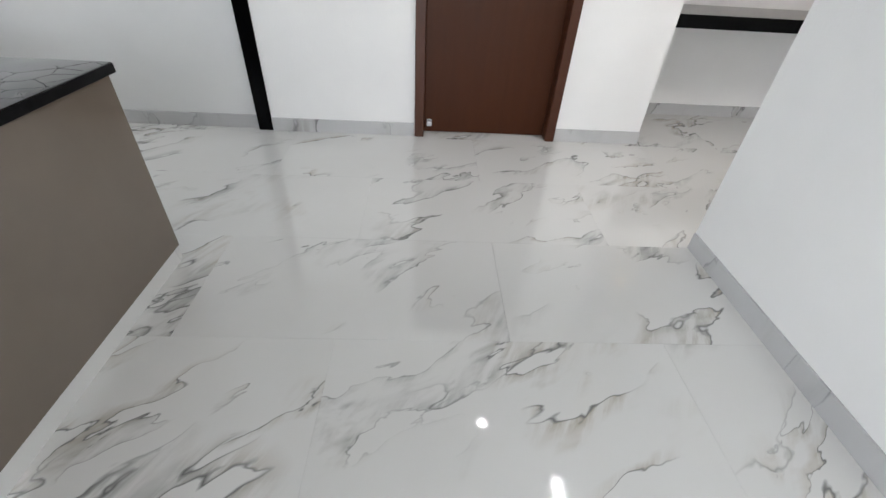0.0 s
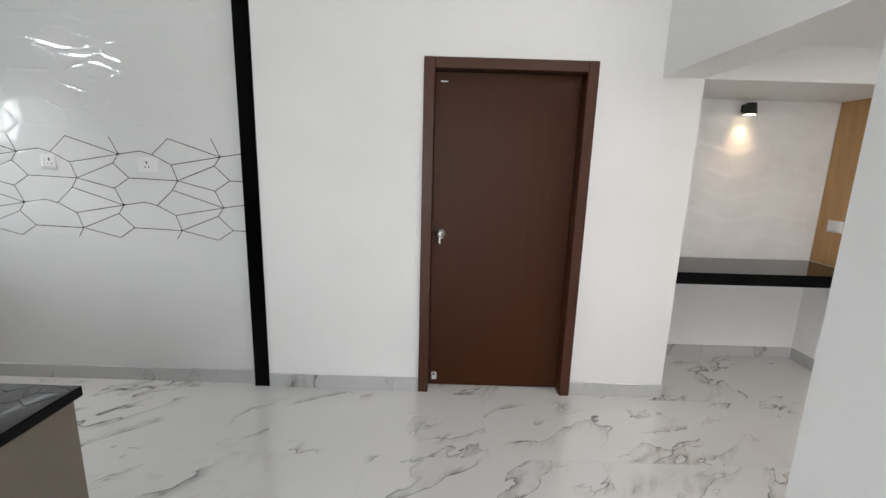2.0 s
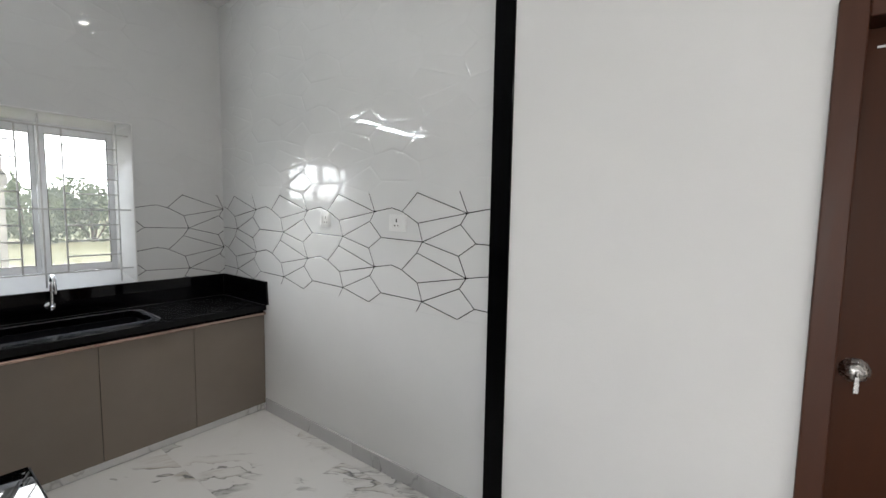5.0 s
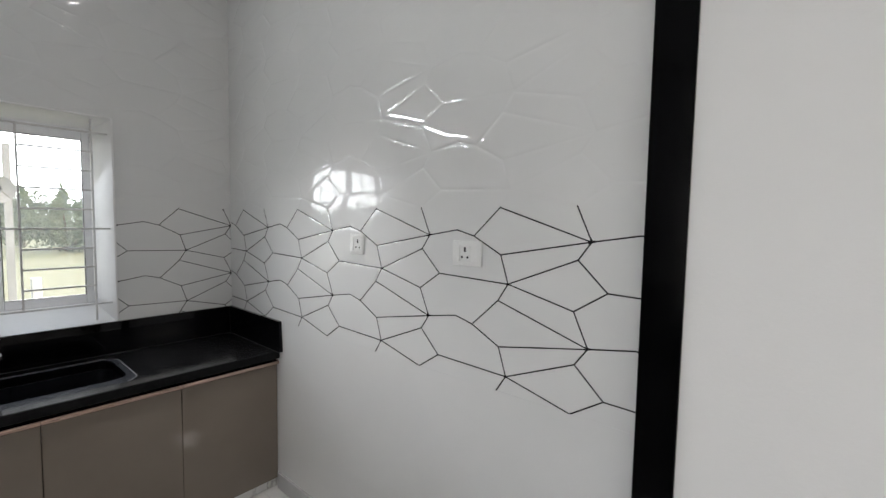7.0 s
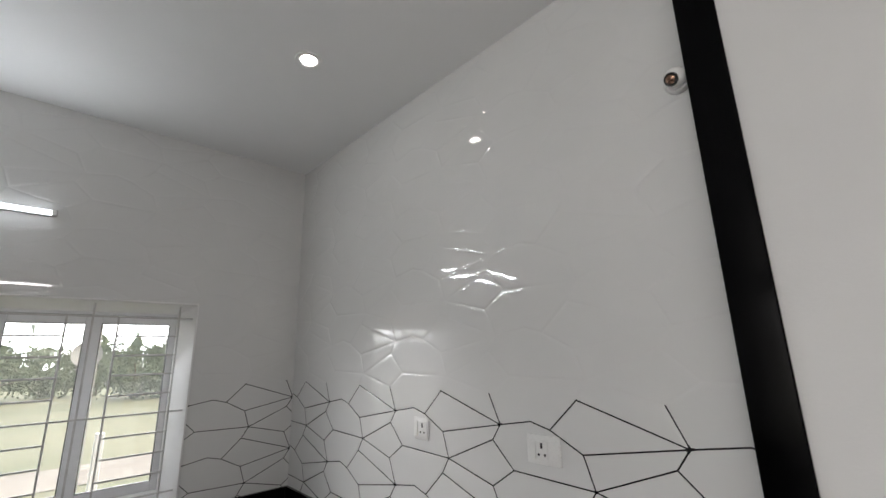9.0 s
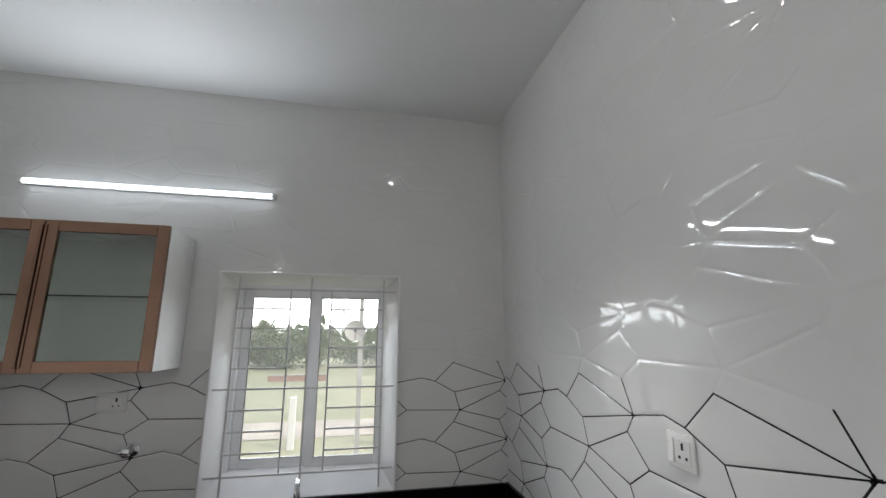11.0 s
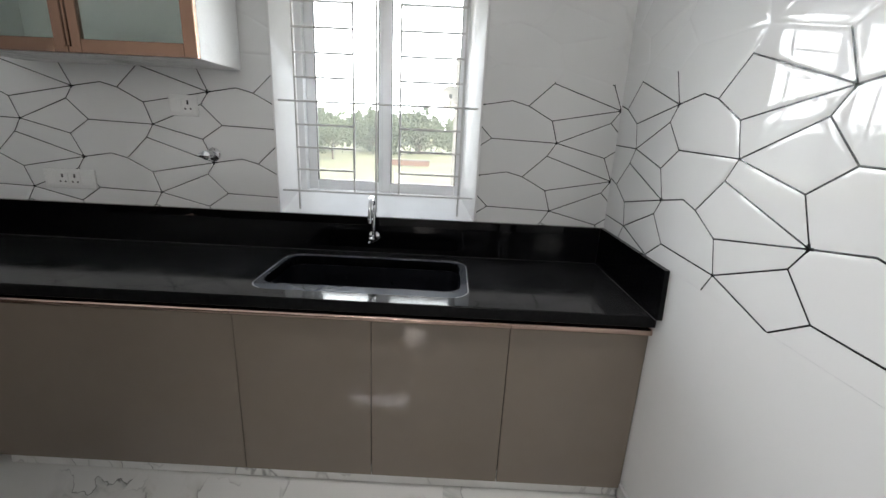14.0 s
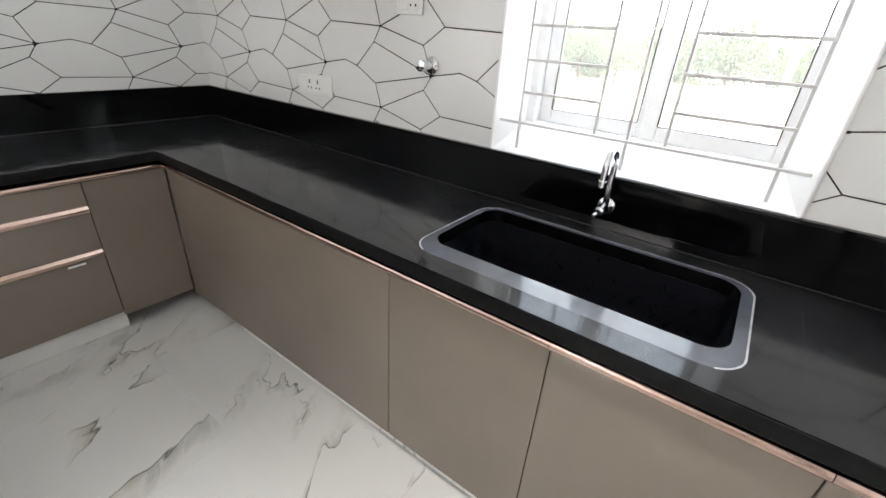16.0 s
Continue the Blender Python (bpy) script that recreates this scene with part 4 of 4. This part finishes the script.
# ---- wall cabinet ----
def wall_cabinet():
    y0, y1, z0, z1 = 0.305, 1.216, 1.556, 2.163
    c = thing("wall_cabinet", (WEST + 0.004, (y0 + y1) / 2, z0), "white wall cabinet with two glass doors in brushed copper frames", "cabinet")
    h, d, H = (y1 - y0) / 2, 0.292, z1 - z0
    part("side_panel", bx(0, d, -h, -h + 0.018, 0, H, 0.001), PLASTIC, c)
    part("side_panel", bx(0, d, h - 0.018, h, 0, H, 0.001), PLASTIC, c)
    part("bottom_panel", bx(0, d, -h + 0.0185, h - 0.0185, 0, 0.018), PLASTIC, c)
    part("top_panel", bx(0, d, -h + 0.0185, h - 0.0185, H - 0.018, H), PLASTIC, c)
    part("back_panel", bx(0.001, 0.008, -h + 0.0185, h - 0.0185, 0.0185, H - 0.0185), PLASTIC, c)
    part("shelf", bx(0.012, d - 0.02, -h + 0.019, h - 0.019, 0.300, 0.306), SHELFGLASS, c, "clear glass shelf")
    part("shelf_edge", bx(d - 0.0195, d - 0.017, -h + 0.019, h - 0.019, 0.2995, 0.3065), DARK, c, "dark green-black edge of the glass shelf")
    for a, b in ((-h, -0.0015), (0.0015, h)):
        door = new("door")
        door.parent = c
        f = 0.046
        for s in ((a, a + f, 0, H), (b - f, b, 0, H), (a + f + 0.0004, b - f - 0.0004, 0, f), (a + f + 0.0004, b - f - 0.0004, H - f, H)):
            part("door_rail", bx(d + 0.002, d + 0.022, *s, 0.0015), FRAMEMET, door, "brushed copper door rail")
        part("pane", bx(d + 0.009, d + 0.013, a + f + 0.0003, b - f - 0.0003, f + 0.0003, H - f - 0.0003), TINTED, door, "grey tinted glass")
        part("finger_pull", bx(d + 0.0225, d + 0.028, (b - 0.010) if a < -0.1 else a + 0.002, (b - 0.002) if a < -0.1 else a + 0.010, 0.02, H - 0.02, 0.002), FRAMEMET, door)
        if a < -0.1:
            for z in (0.12, H - 0.12):
                part("hinge", bx(d - 0.045, d - 0.002, a + 0.019, a + 0.065, z - 0.018, z + 0.018, 0.004), STEEL, door, "dark cup hinge")


wall_cabinet()


# ---- lamps ----
def tube_light(name, at, turn, length, label):
    t = thing(name, at, label, "lamp", turn=turn)
    h = length / 2
    part("housing", bx(0, 0.020, -h, h, -0.013, 0.013, 0.003), PLASTIC, t)
    part("diffuser", prism(rounded(0.0205, 0.040, -0.012, 0.012, 0.009, 4), "y", -h + 0.02, h - 0.02), TUBEGLOW, t, "glowing cool white diffuser", 40)
    for s in (-1, 1):
        part("end_cap", bx(0.0205, 0.042, min(s * h, s * (h - 0.0195)), max(s * h, s * (h - 0.0195)), -0.014, 0.014, 0.003), PLASTIC, t)


tube_light("tube_light", (WEST + 0.004, 1.01, 2.415), 0, 1.14, "lit slim tube light above the wall cabinet")
tube_light("tube_light", (EAST - 0.002, 1.10, 2.69), 180, 1.12, "lit slim tube light on the white wall")


def downlight(x, y, z, label):
    d = thing("ceiling_light", (x, y, z), label, "lamp", "round ceiling lights")
    part("ring", lathe([(0.034, -0.001), (0.043, -0.006), (0.056, -0.005), (0.058, 0.0)], 32, cap=False), PLASTIC, d, "", 40)
    part("diffuser", lathe([(0.0, -0.0045), (0.022, -0.0045), (0.032, -0.003), (0.033, 0.0)], 32), LAMPGLOW, d, "glowing round diffuser", 60)


downlight(-2.42, 2.295, CEIL, "lit round recessed ceiling light")
downlight(0.69, 2.35, CEIL, "lit round recessed ceiling light")


def spot_lamp():
    s = thing("wall_spotlight", (2.225, 3.46, 1.90), "small black wall spotlight with warm light", "lamp")
    part("bracket", bx(-0.025, 0.025, -0.022, 0.0, -0.01, 0.045, 0.003), DARK, s)
    part("body", lathe([(0.0, 0.050), (0.033, 0.050), (0.036, 0.047), (0.045, -0.026), (0.044, -0.028), (0.0, -0.028)], 28, cap=False), DARK, s, "", 40, (0, -0.068, 0))
    part("lens", lathe([(0.0, -0.0325), (0.034, -0.0315), (0.038, -0.0285)], 24), WARMGLOW, s, "warm glowing lens", 40, (0, -0.068, 0))


spot_lamp()


# ---- camera on the wall ----
def dome_camera():
    d = thing("security_camera", (-1.158, NORTH - 0.003, 2.448), "small white dome security camera beside the black strip", "camera")
    part("base", lathe([(0.037, 0.0), (0.037, -0.009), (0.033, -0.015)], 32, "y"), PLASTIC, d, "", 40)
    ball = bmesh.new()
    bmesh.ops.create_uvsphere(ball, u_segments=24, v_segments=16, radius=0.030)
    for v in ball.verts:
        v.co.y -= 0.028
    part("ball", ball, PLASTIC, d, "", 60)
    eye = part("lens_ring", lathe([(0.0, 0.0), (0.010, -0.001), (0.0175, -0.0025), (0.019, 0.0015), (0.019, 0.007)], 24, "y"), DARK, d, "black lens ring", 40)
    eye.matrix_local = pose(-0.005, -0.0530, -0.0142, 27, 0, -8)
    part("lens", lathe([(0.0, -0.005), (0.008, -0.0042), (0.0125, -0.0022)], 18, "y"), FRAMEMET, eye, "brownish lens", 60)


dome_camera()


# ---- sockets and switches ----
def plate(name, m, w, h, modules, label):
    """A wall plate; its own plane is x across, z up, facing -y."""
    p = thing(name, (0, 0, 0), label, "socket")
    p.matrix_world = m
    part("frame", bx(-w / 2, w / 2, -0.009, 0, -h / 2, h / 2, 0.004, 2), SOCKETMAT, p, "", 40)
    for kind, cx, mw in modules:
        if kind == "socket":
            b = part("socket_face", bx(cx - mw / 2, cx + mw / 2, -0.0115, -0.0085, -h * 0.33, h * 0.33, 0.001), SOCKETMAT, p)
            part("earth_hole", bx(cx - 0.0042, cx + 0.0042, -0.0122, -0.0113, 0.004, 0.021, 0.0003), DARK, b)
            for s in (-1, 1):
                part("pin_hole", lathe([(0.0042, -0.0122), (0.0042, -0.0113)], 12, "y"), DARK, b, "", None, (cx + s * 0.0115, 0, -0.014))
        elif kind == "switch":
            part("switch", prism([(-0.0165, -h * 0.33), (-0.0085, -h * 0.33), (-0.0085, h * 0.33), (-0.0105, h * 0.33)], "x", cx - mw / 2 + 0.0008, cx + mw / 2 - 0.0008), SOCKETMAT, p)
        else:
            part("blank_face", bx(cx - mw / 2, cx + mw / 2, -0.0108, -0.0085, -h * 0.33, h * 0.33, 0.001), SOCKETMAT, p)
    return p


SOCKET = "white power socket plate on the patterned tiles"
plate("power_socket", pose(-1.705, NORTH - 0.0026, 1.408), 0.125, 0.088, [("switch", -0.034, 0.014), ("socket", -0.004, 0.044), ("blank", 0.038, 0.036)], SOCKET)
plate("power_socket", pose(-2.305, NORTH - 0.0026, 1.411), 0.092, 0.088, [("switch", -0.028, 0.02), ("socket", 0.012, 0.05)], SOCKET)
plate("power_socket", pose(WEST + 0.0026, 0.955, 1.405, 0, 0, 90), 0.125, 0.088, [("blank", -0.03, 0.05), ("socket", 0.022, 0.05)], SOCKET)
plate("power_socket", pose(WEST + 0.0026, 0.395, 1.065, 0, 0, 90), 0.235, 0.088, [("blank", -0.082, 0.04), ("socket", -0.030, 0.05), ("socket", 0.026, 0.05), ("blank", 0.08, 0.045)], "long white plate with two power sockets above the worktop")
plate("light_switch", pose(2.9195, 3.30, 1.10, 0, 0, -90), 0.125, 0.088, [("switch", -0.033, 0.03), ("switch", 0.0, 0.03), ("switch", 0.033, 0.03)], "white switch plate on the wood panel")


# ---- niche in the foyer ----
s = thing("niche_shelf", (2.22, 3.2, 0.732), "thick black granite shelf across the niche", "shelf")
part("slab", bx(-0.688, 0.699, -0.245, 0.259, 0.0, 0.08, 0.003), GRANITE, s)
part("front_edge", bx(-0.687, 0.698, -0.2485, -0.2455, 0.001, 0.079, 0.001), STRIP, s, "black front edge")
s = thing("wood_panel", (2.92, 3.1, 0.816), "honey coloured wood panel lining the niche side", "panel")
part("board", bx(-0.006, 0.0, -0.298, 0.350, 0.0, LOW - 0.817), OAK, s)
part("edge_band", bx(-0.007, 0.0, -0.3005, -0.2985, 0.0, LOW - 0.817, 0.0008), OAK, s)


def niche_tiles():
    """Folded waves over the back of the niche, in one shallow sheet."""
    bm = bmesh.new()
    nx, nz, x0, x1, z0, z1 = 96, 84, 1.534, 2.912, 0.8185, LOW - 0.002
    rows = []
    for j in range(nz + 1):
        z = z0 + (z1 - z0) * j / nz
        row = []
        for i in range(nx + 1):
            x = x0 + (x1 - x0) * i / nx
            fold = abs(((x - 2.22) / 0.30) % 2.0 - 1.0)
            f = (z / 0.17 + 0.42 * fold + 0.10 * math.sin(5.0 * x + 2.0 * z)) % 1.0
            row.append(bm.verts.new((x, 3.4585 - 0.0034 * f * f * (1.0 - max(0.0, (f - 0.9) * 9.9)), z)))
        rows.append(row)
    for a, b in zip(rows, rows[1:]):
        for i in range(nx):
            bm.faces.new((a[i], a[i + 1], b[i + 1], b[i]))
    structure("trim", bm, TRIM, "white embossed wave tiles lining the niche", "tiles", 60)


niche_tiles()
h = thing("ceiling_hook", (2.62, 2.55, 2.167), "small dark hook in the foyer ceiling", "hook")
part("rose", lathe([(0.03, 0.0), (0.028, -0.008), (0.01, -0.012)], 20), STEEL, h, "", 40)
part("ring", tube([(0.03 * math.sin(a), 0, -0.04 + 0.03 * math.cos(a)) for a in (2 * math.pi * k / 14 for k in range(14))], 0.004, 8), DARK, h, "", 60)


# ---- outside the kitchen window ----
GROUND = -1.6
GRASS = mottle(mat("dry_grass_ground", (0.2, 0.2, 0.09), 0.9), (0.21, 0.235, 0.12), (0.37, 0.355, 0.22), 0.16, detail=8, bump=0.6, bump_scale=3.0, bump_dist=0.05)
DIRT = mottle(mat("pale_dirt_track", (0.45, 0.40, 0.33), 0.9), (0.36, 0.32, 0.26), (0.52, 0.47, 0.40), 0.5, detail=6, bump=0.5, bump_scale=5.0, bump_dist=0.03)
# leaves paler than real foliage: the outdoor haze is mixed into their colour
LEAF = mottle(mat("tree_leaves", (0.06, 0.10, 0.03), 0.6), (0.18, 0.23, 0.14), (0.28, 0.32, 0.21), 1.5)
BARK = mottle(mat("tree_bark", (0.16, 0.12, 0.09), 0.9), (0.12, 0.09, 0.07), (0.22, 0.17, 0.13), 6)
CONCRETE = mottle(mat("concrete_pole", (0.42, 0.41, 0.39), 0.8), (0.36, 0.35, 0.33), (0.48, 0.47, 0.45), 3, bump=0.3, bump_scale=40)

bm = bmesh.new()
bmesh.ops.create_grid(bm, x_segments=60, y_segments=60, size=1500)
for v in bm.verts:
    v.co.z = GROUND
structure("ground", bm, GRASS, "dry grassy open field", "ground")
bm = bmesh.new()
rows = [[bm.verts.new((-18.5 - 0.6 * math.sin(k * 0.5) + w, -60 + k * 6, GROUND + 0.02)) for w in (-2.1, 0.9)] for k in range(26)]
for a, b in zip(rows, rows[1:]):
    bm.faces.new((a[0], a[1], b[1], b[0]))
structure("road", bm, DIRT, "pale dirt track across the field", "road")


# glowing sheet added for the white sky; it also lights the kitchen window
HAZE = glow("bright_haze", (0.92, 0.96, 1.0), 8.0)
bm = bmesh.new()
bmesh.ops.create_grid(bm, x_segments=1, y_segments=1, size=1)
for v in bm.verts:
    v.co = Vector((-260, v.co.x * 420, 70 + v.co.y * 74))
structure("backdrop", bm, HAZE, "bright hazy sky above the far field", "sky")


def leafy_tree(at, height, spread, seed, leaves=800):
    rng = random.Random(seed)
    t = thing("tree", at, "leafy green tree at the edge of the field", "tree", "trees beyond the field")
    bm = bmesh.new()
    tips = []
    tube([(0, 0, -0.1), (0.05 * height * rng.uniform(-.5, .5), 0, height * 0.25), (0.05, 0.05, height * 0.5)], 0.03 * height, 7, bm)
    for k in range(7):
        a = k * 2.4 + rng.random()
        r = spread * rng.uniform(0.45, 0.9)
        tip = Vector((r * math.cos(a), r * math.sin(a), height * rng.uniform(0.55, 0.95)))
        tips.append(tip)
        tube([(0, 0, height * rng.uniform(0.2, 0.45)), tip * 0.55 + Vector((0, 0, height * 0.12)), tip], 0.010 * height, 5, bm)
    part("trunk", bm, BARK, t, "", 60)
    bm = bmesh.new()
    for k in range(leaves):
        c = rng.choice(tips) + Vector((rng.gauss(0, spread * 0.26), rng.gauss(0, spread * 0.26), rng.gauss(0, height * 0.10)))
        size = height * rng.uniform(0.02, 0.045)
        turn = Euler((rng.uniform(0, 6.3), rng.uniform(0, 6.3), rng.uniform(0, 6.3))).to_matrix()
        for q in range(3):
            tilt = turn @ Euler((q * 1.05, q * 0.7, 0)).to_matrix()
            bm.faces.new([bm.verts.new(c + tilt @ Vector(p) * size) for p in ((-1, 0, 0), (0, -0.6, 0.15), (1, 0, 0), (0, 0.6, 0.15))])
    part("crown", bm, LEAF, t, "loose clumps of green leaves")
    return t


rng = random.Random(7)
kinds = [leafy_tree((-84, -14, GROUND), 6.0, 3.0, 1), leafy_tree((-90, 18, GROUND), 7.0, 3.4, 2), leafy_tree((-78, -34, GROUND), 5.0, 2.8, 3)]
for k in range(58):
    src = kinds[k % 3]
    s = rng.uniform(0.75, 1.15)
    copy_thing(src, pose(-84 - rng.uniform(0, 26), -100 + k * 3.9 + rng.uniform(-1.5, 1.5), GROUND, 0, 0, rng.uniform(0, 360)) @ Matrix.Scale(s, 4))
copy_thing(kinds[0], pose(-44, -13, GROUND, 0, 0, 120) @ Matrix.Scale(0.75, 4))
copy_thing(kinds[2], pose(-40, -8.5, GROUND, 0, 0, 40) @ Matrix.Scale(0.6, 4))


def shrub(at, height, spread, seed, leaves=1500):
    """A dense bush, leafy down to the ground, on several thin stems."""
    rng = random.Random(seed)
    t = thing("shrub", at, "pale green dense shrub at the edge of the field", "shrub", "shrubs beyond the track")
    bm = bmesh.new()
    tips = []
    for k in range(11):
        a = k * 2.4 + rng.random()
        r = spread * rng.uniform(0.1, 0.95)
        tip = Vector((r * math.cos(a), r * math.sin(a), height * rng.uniform(0.25, 0.85) * (1.1 - 0.5 * r / spread)))
        tips.append(tip)
        tube([(0.1 * math.cos(a), 0.1 * math.sin(a), -0.1), tip * 0.5 + Vector((0, 0, height * 0.1)), tip], 0.012 * height, 5, bm)
    part("stems", bm, BARK, t, "", 60)
    bm = bmesh.new()
    for k in range(leaves):
        c = rng.choice(tips) + Vector((rng.gauss(0, spread * 0.24), rng.gauss(0, spread * 0.24), rng.gauss(0, height * 0.13)))
        c.z = abs(c.z)
        size = height * rng.uniform(0.018, 0.045)
        turn = Euler((rng.uniform(0, 6.3), rng.uniform(0, 6.3), rng.uniform(0, 6.3))).to_matrix()
        for q in range(2):
            tilt = turn @ Euler((q * 1.3, q * 0.7, 0)).to_matrix()
            bm.faces.new([bm.verts.new(c + tilt @ Vector(p) * size) for p in ((-1, 0, 0), (0, -0.6, 0.15), (1, 0, 0), (0, 0.6, 0.15))])
    part("crown", bm, LEAF, t, "loose clumps of pale green leaves")
    return t


bushes = [shrub((-47, -12, GROUND), 4.6, 3.0, 21), shrub((-52, -6, GROUND), 5.4, 3.2, 22)]
for k in range(24):
    copy_thing(bushes[k % 2], pose(-46 - rng.uniform(0, 18), -44 + k * 3.5 + rng.uniform(-1.4, 1.4), GROUND, 0, 0, rng.uniform(0, 360)) @ Matrix.Scale(rng.uniform(0.7, 1.15), 4))


def low_wall():
    """A low brick wall by the field, with a rendered coping."""
    w = thing("boundary_wall", (-37, -1.7, GROUND), "low red brick boundary wall in the field", "wall")
    brick = mottle(mat("red_brickwork", (0.42, 0.17, 0.11), 0.85), (0.34, 0.20, 0.15), (0.45, 0.28, 0.22), 3, detail=6, bump=0.4, bump_scale=12, bump_dist=0.01)
    part("brickwork", bx(-0.12, 0.12, -2.3, 2.0, -0.1, 0.42, 0.01), brick, w)
    part("coping", bx(-0.15, 0.15, -2.34, 2.04, 0.4205, 0.48, 0.01), CONCRETE, w)


def far_house():
    """A small flat-roofed white house far over the field."""
    h = thing("house", (-78, 7.2, GROUND), "small white flat-roofed house far across the field", "house")
    part("wall", bx(-2.0, 2.0, -2.2, 2.2, -0.1, 2.1), PAINT, h)
    part("roof", bx(-2.25, 2.3, -2.5, 2.5, 2.101, 2.28, 0.02), CONCRETE, h)
    part("door", bx(2.001, 2.05, -0.4, 0.4, 0.0, 1.7, 0.01), DOORMAT, h)
    for y in (-1.3, 1.3):
        part("window", bx(2.001, 2.04, y - 0.4, y + 0.4, 0.8, 1.6, 0.01), DARK, h)


low_wall()
far_house()
# a loose belt of far woods
bm = bmesh.new()
for k in range(2600):
    c = Vector((-120 - rng.uniform(0, 40), rng.uniform(-170, 190), GROUND + abs(rng.gauss(0, 3.6))))
    turn = Euler((rng.uniform(0, 6.3), rng.uniform(0, 6.3), rng.uniform(0, 6.3))).to_matrix()
    size = rng.uniform(0.8, 2.2)
    bm.faces.new([bm.verts.new(c + turn @ Vector(p) * size) for p in ((-1, 0, 0), (-0.2, -0.7, 0.2), (1, 0, 0), (0.1, 0.7, 0.2))])
tagged(part("woods", bm, LEAF, None), "distant belt of green woods", "woods", kind="stuff")


def utility_pole():
    p = thing("dish_pole", (-8.1, 2.16, GROUND), "slim pale pole with a small satellite dish", "pole")
    part("shaft", prism([(-0.035, -0.035), (0.035, -0.035), (0.035, 0.035), (-0.035, 0.035)], "z", -0.2, 3.95), CONCRETE, p)
    dish = part("dish", lathe([(0.0, 0.0), (0.06, 0.005), (0.11, 0.018), (0.155, 0.037), (0.16, 0.040)], 28, "x", cap=False), CONCRETE, p, "round grey dish", 60, (0.07, -0.09, 3.40))
    part("arm", tube([(0.0, 0.0, -0.17), (0.15, 0, -0.11), (0.22, 0, 0.0)], 0.008, 8), STEEL, dish, "", 60)
    part("arm", tube([(0.045, 0.13, -0.12), (0.13, 0.06, -0.06), (0.21, 0, 0.0)], 0.005, 8), STEEL, dish, "", 60)
    part("receiver", bx(0.20, 0.26, -0.022, 0.022, -0.022, 0.026, 0.005), DARK, dish)
    part("clamp", bx(-0.05, 0.07, -0.05, 0.045, 3.36, 3.44, 0.005), STEEL, p)


utility_pole()


def white_post(x, y, h):
    p = thing("boundary_post", (x, y, GROUND), "short white painted boundary post", "post", "posts along the track")
    part("shaft", bx(-0.10, 0.10, -0.10, 0.10, -0.1, h, 0.02), TRIM, p)


for y in (-2.4, 0.38, 3.1):
    white_post(-15.6, y, 1.5)


# ---- floor tiles, 1.2 x 0.6 m in running bond ----
def floor_tiles():
    def mesh(w, d):
        me = bpy.data.meshes.new("floor_tile")
        b = bx(-w / 2 + 0.00025, w / 2 - 0.00025, -d / 2 + 0.00025, d / 2 - 0.00025, -0.0035, 0.0, 0.0002)
        b.to_mesh(me)
        b.free()
        me.materials.append(FLOORTILE)
        return me

    made = {}
    for r in range(-10, 5):
        ya, yb = 0.952 + r * 0.6, 0.952 + (r + 1) * 0.6
        ya, yb = max(ya, HALL_S), min(yb, 3.46)
        if yb - ya < 0.02:
            continue
        for k in range(-5, 6):
            xa = -0.285 + (0.63 if r % 2 == 0 else 0.0) + k * 1.2
            x0, x1 = max(xa, WEST), min(xa + 1.2, HALL_E)
            if x1 - x0 < 0.02:
                continue
            key = (round(x1 - x0, 3), round(yb - ya, 3))
            if key not in made:
                made[key] = mesh(*key)
            t = new("floor_tile", made[key])
            t.parent = floor
            t.matrix_local = pose((x0 + x1) / 2, (ya + yb) / 2, 0.0, 0, 0, 0)


floor_tiles()
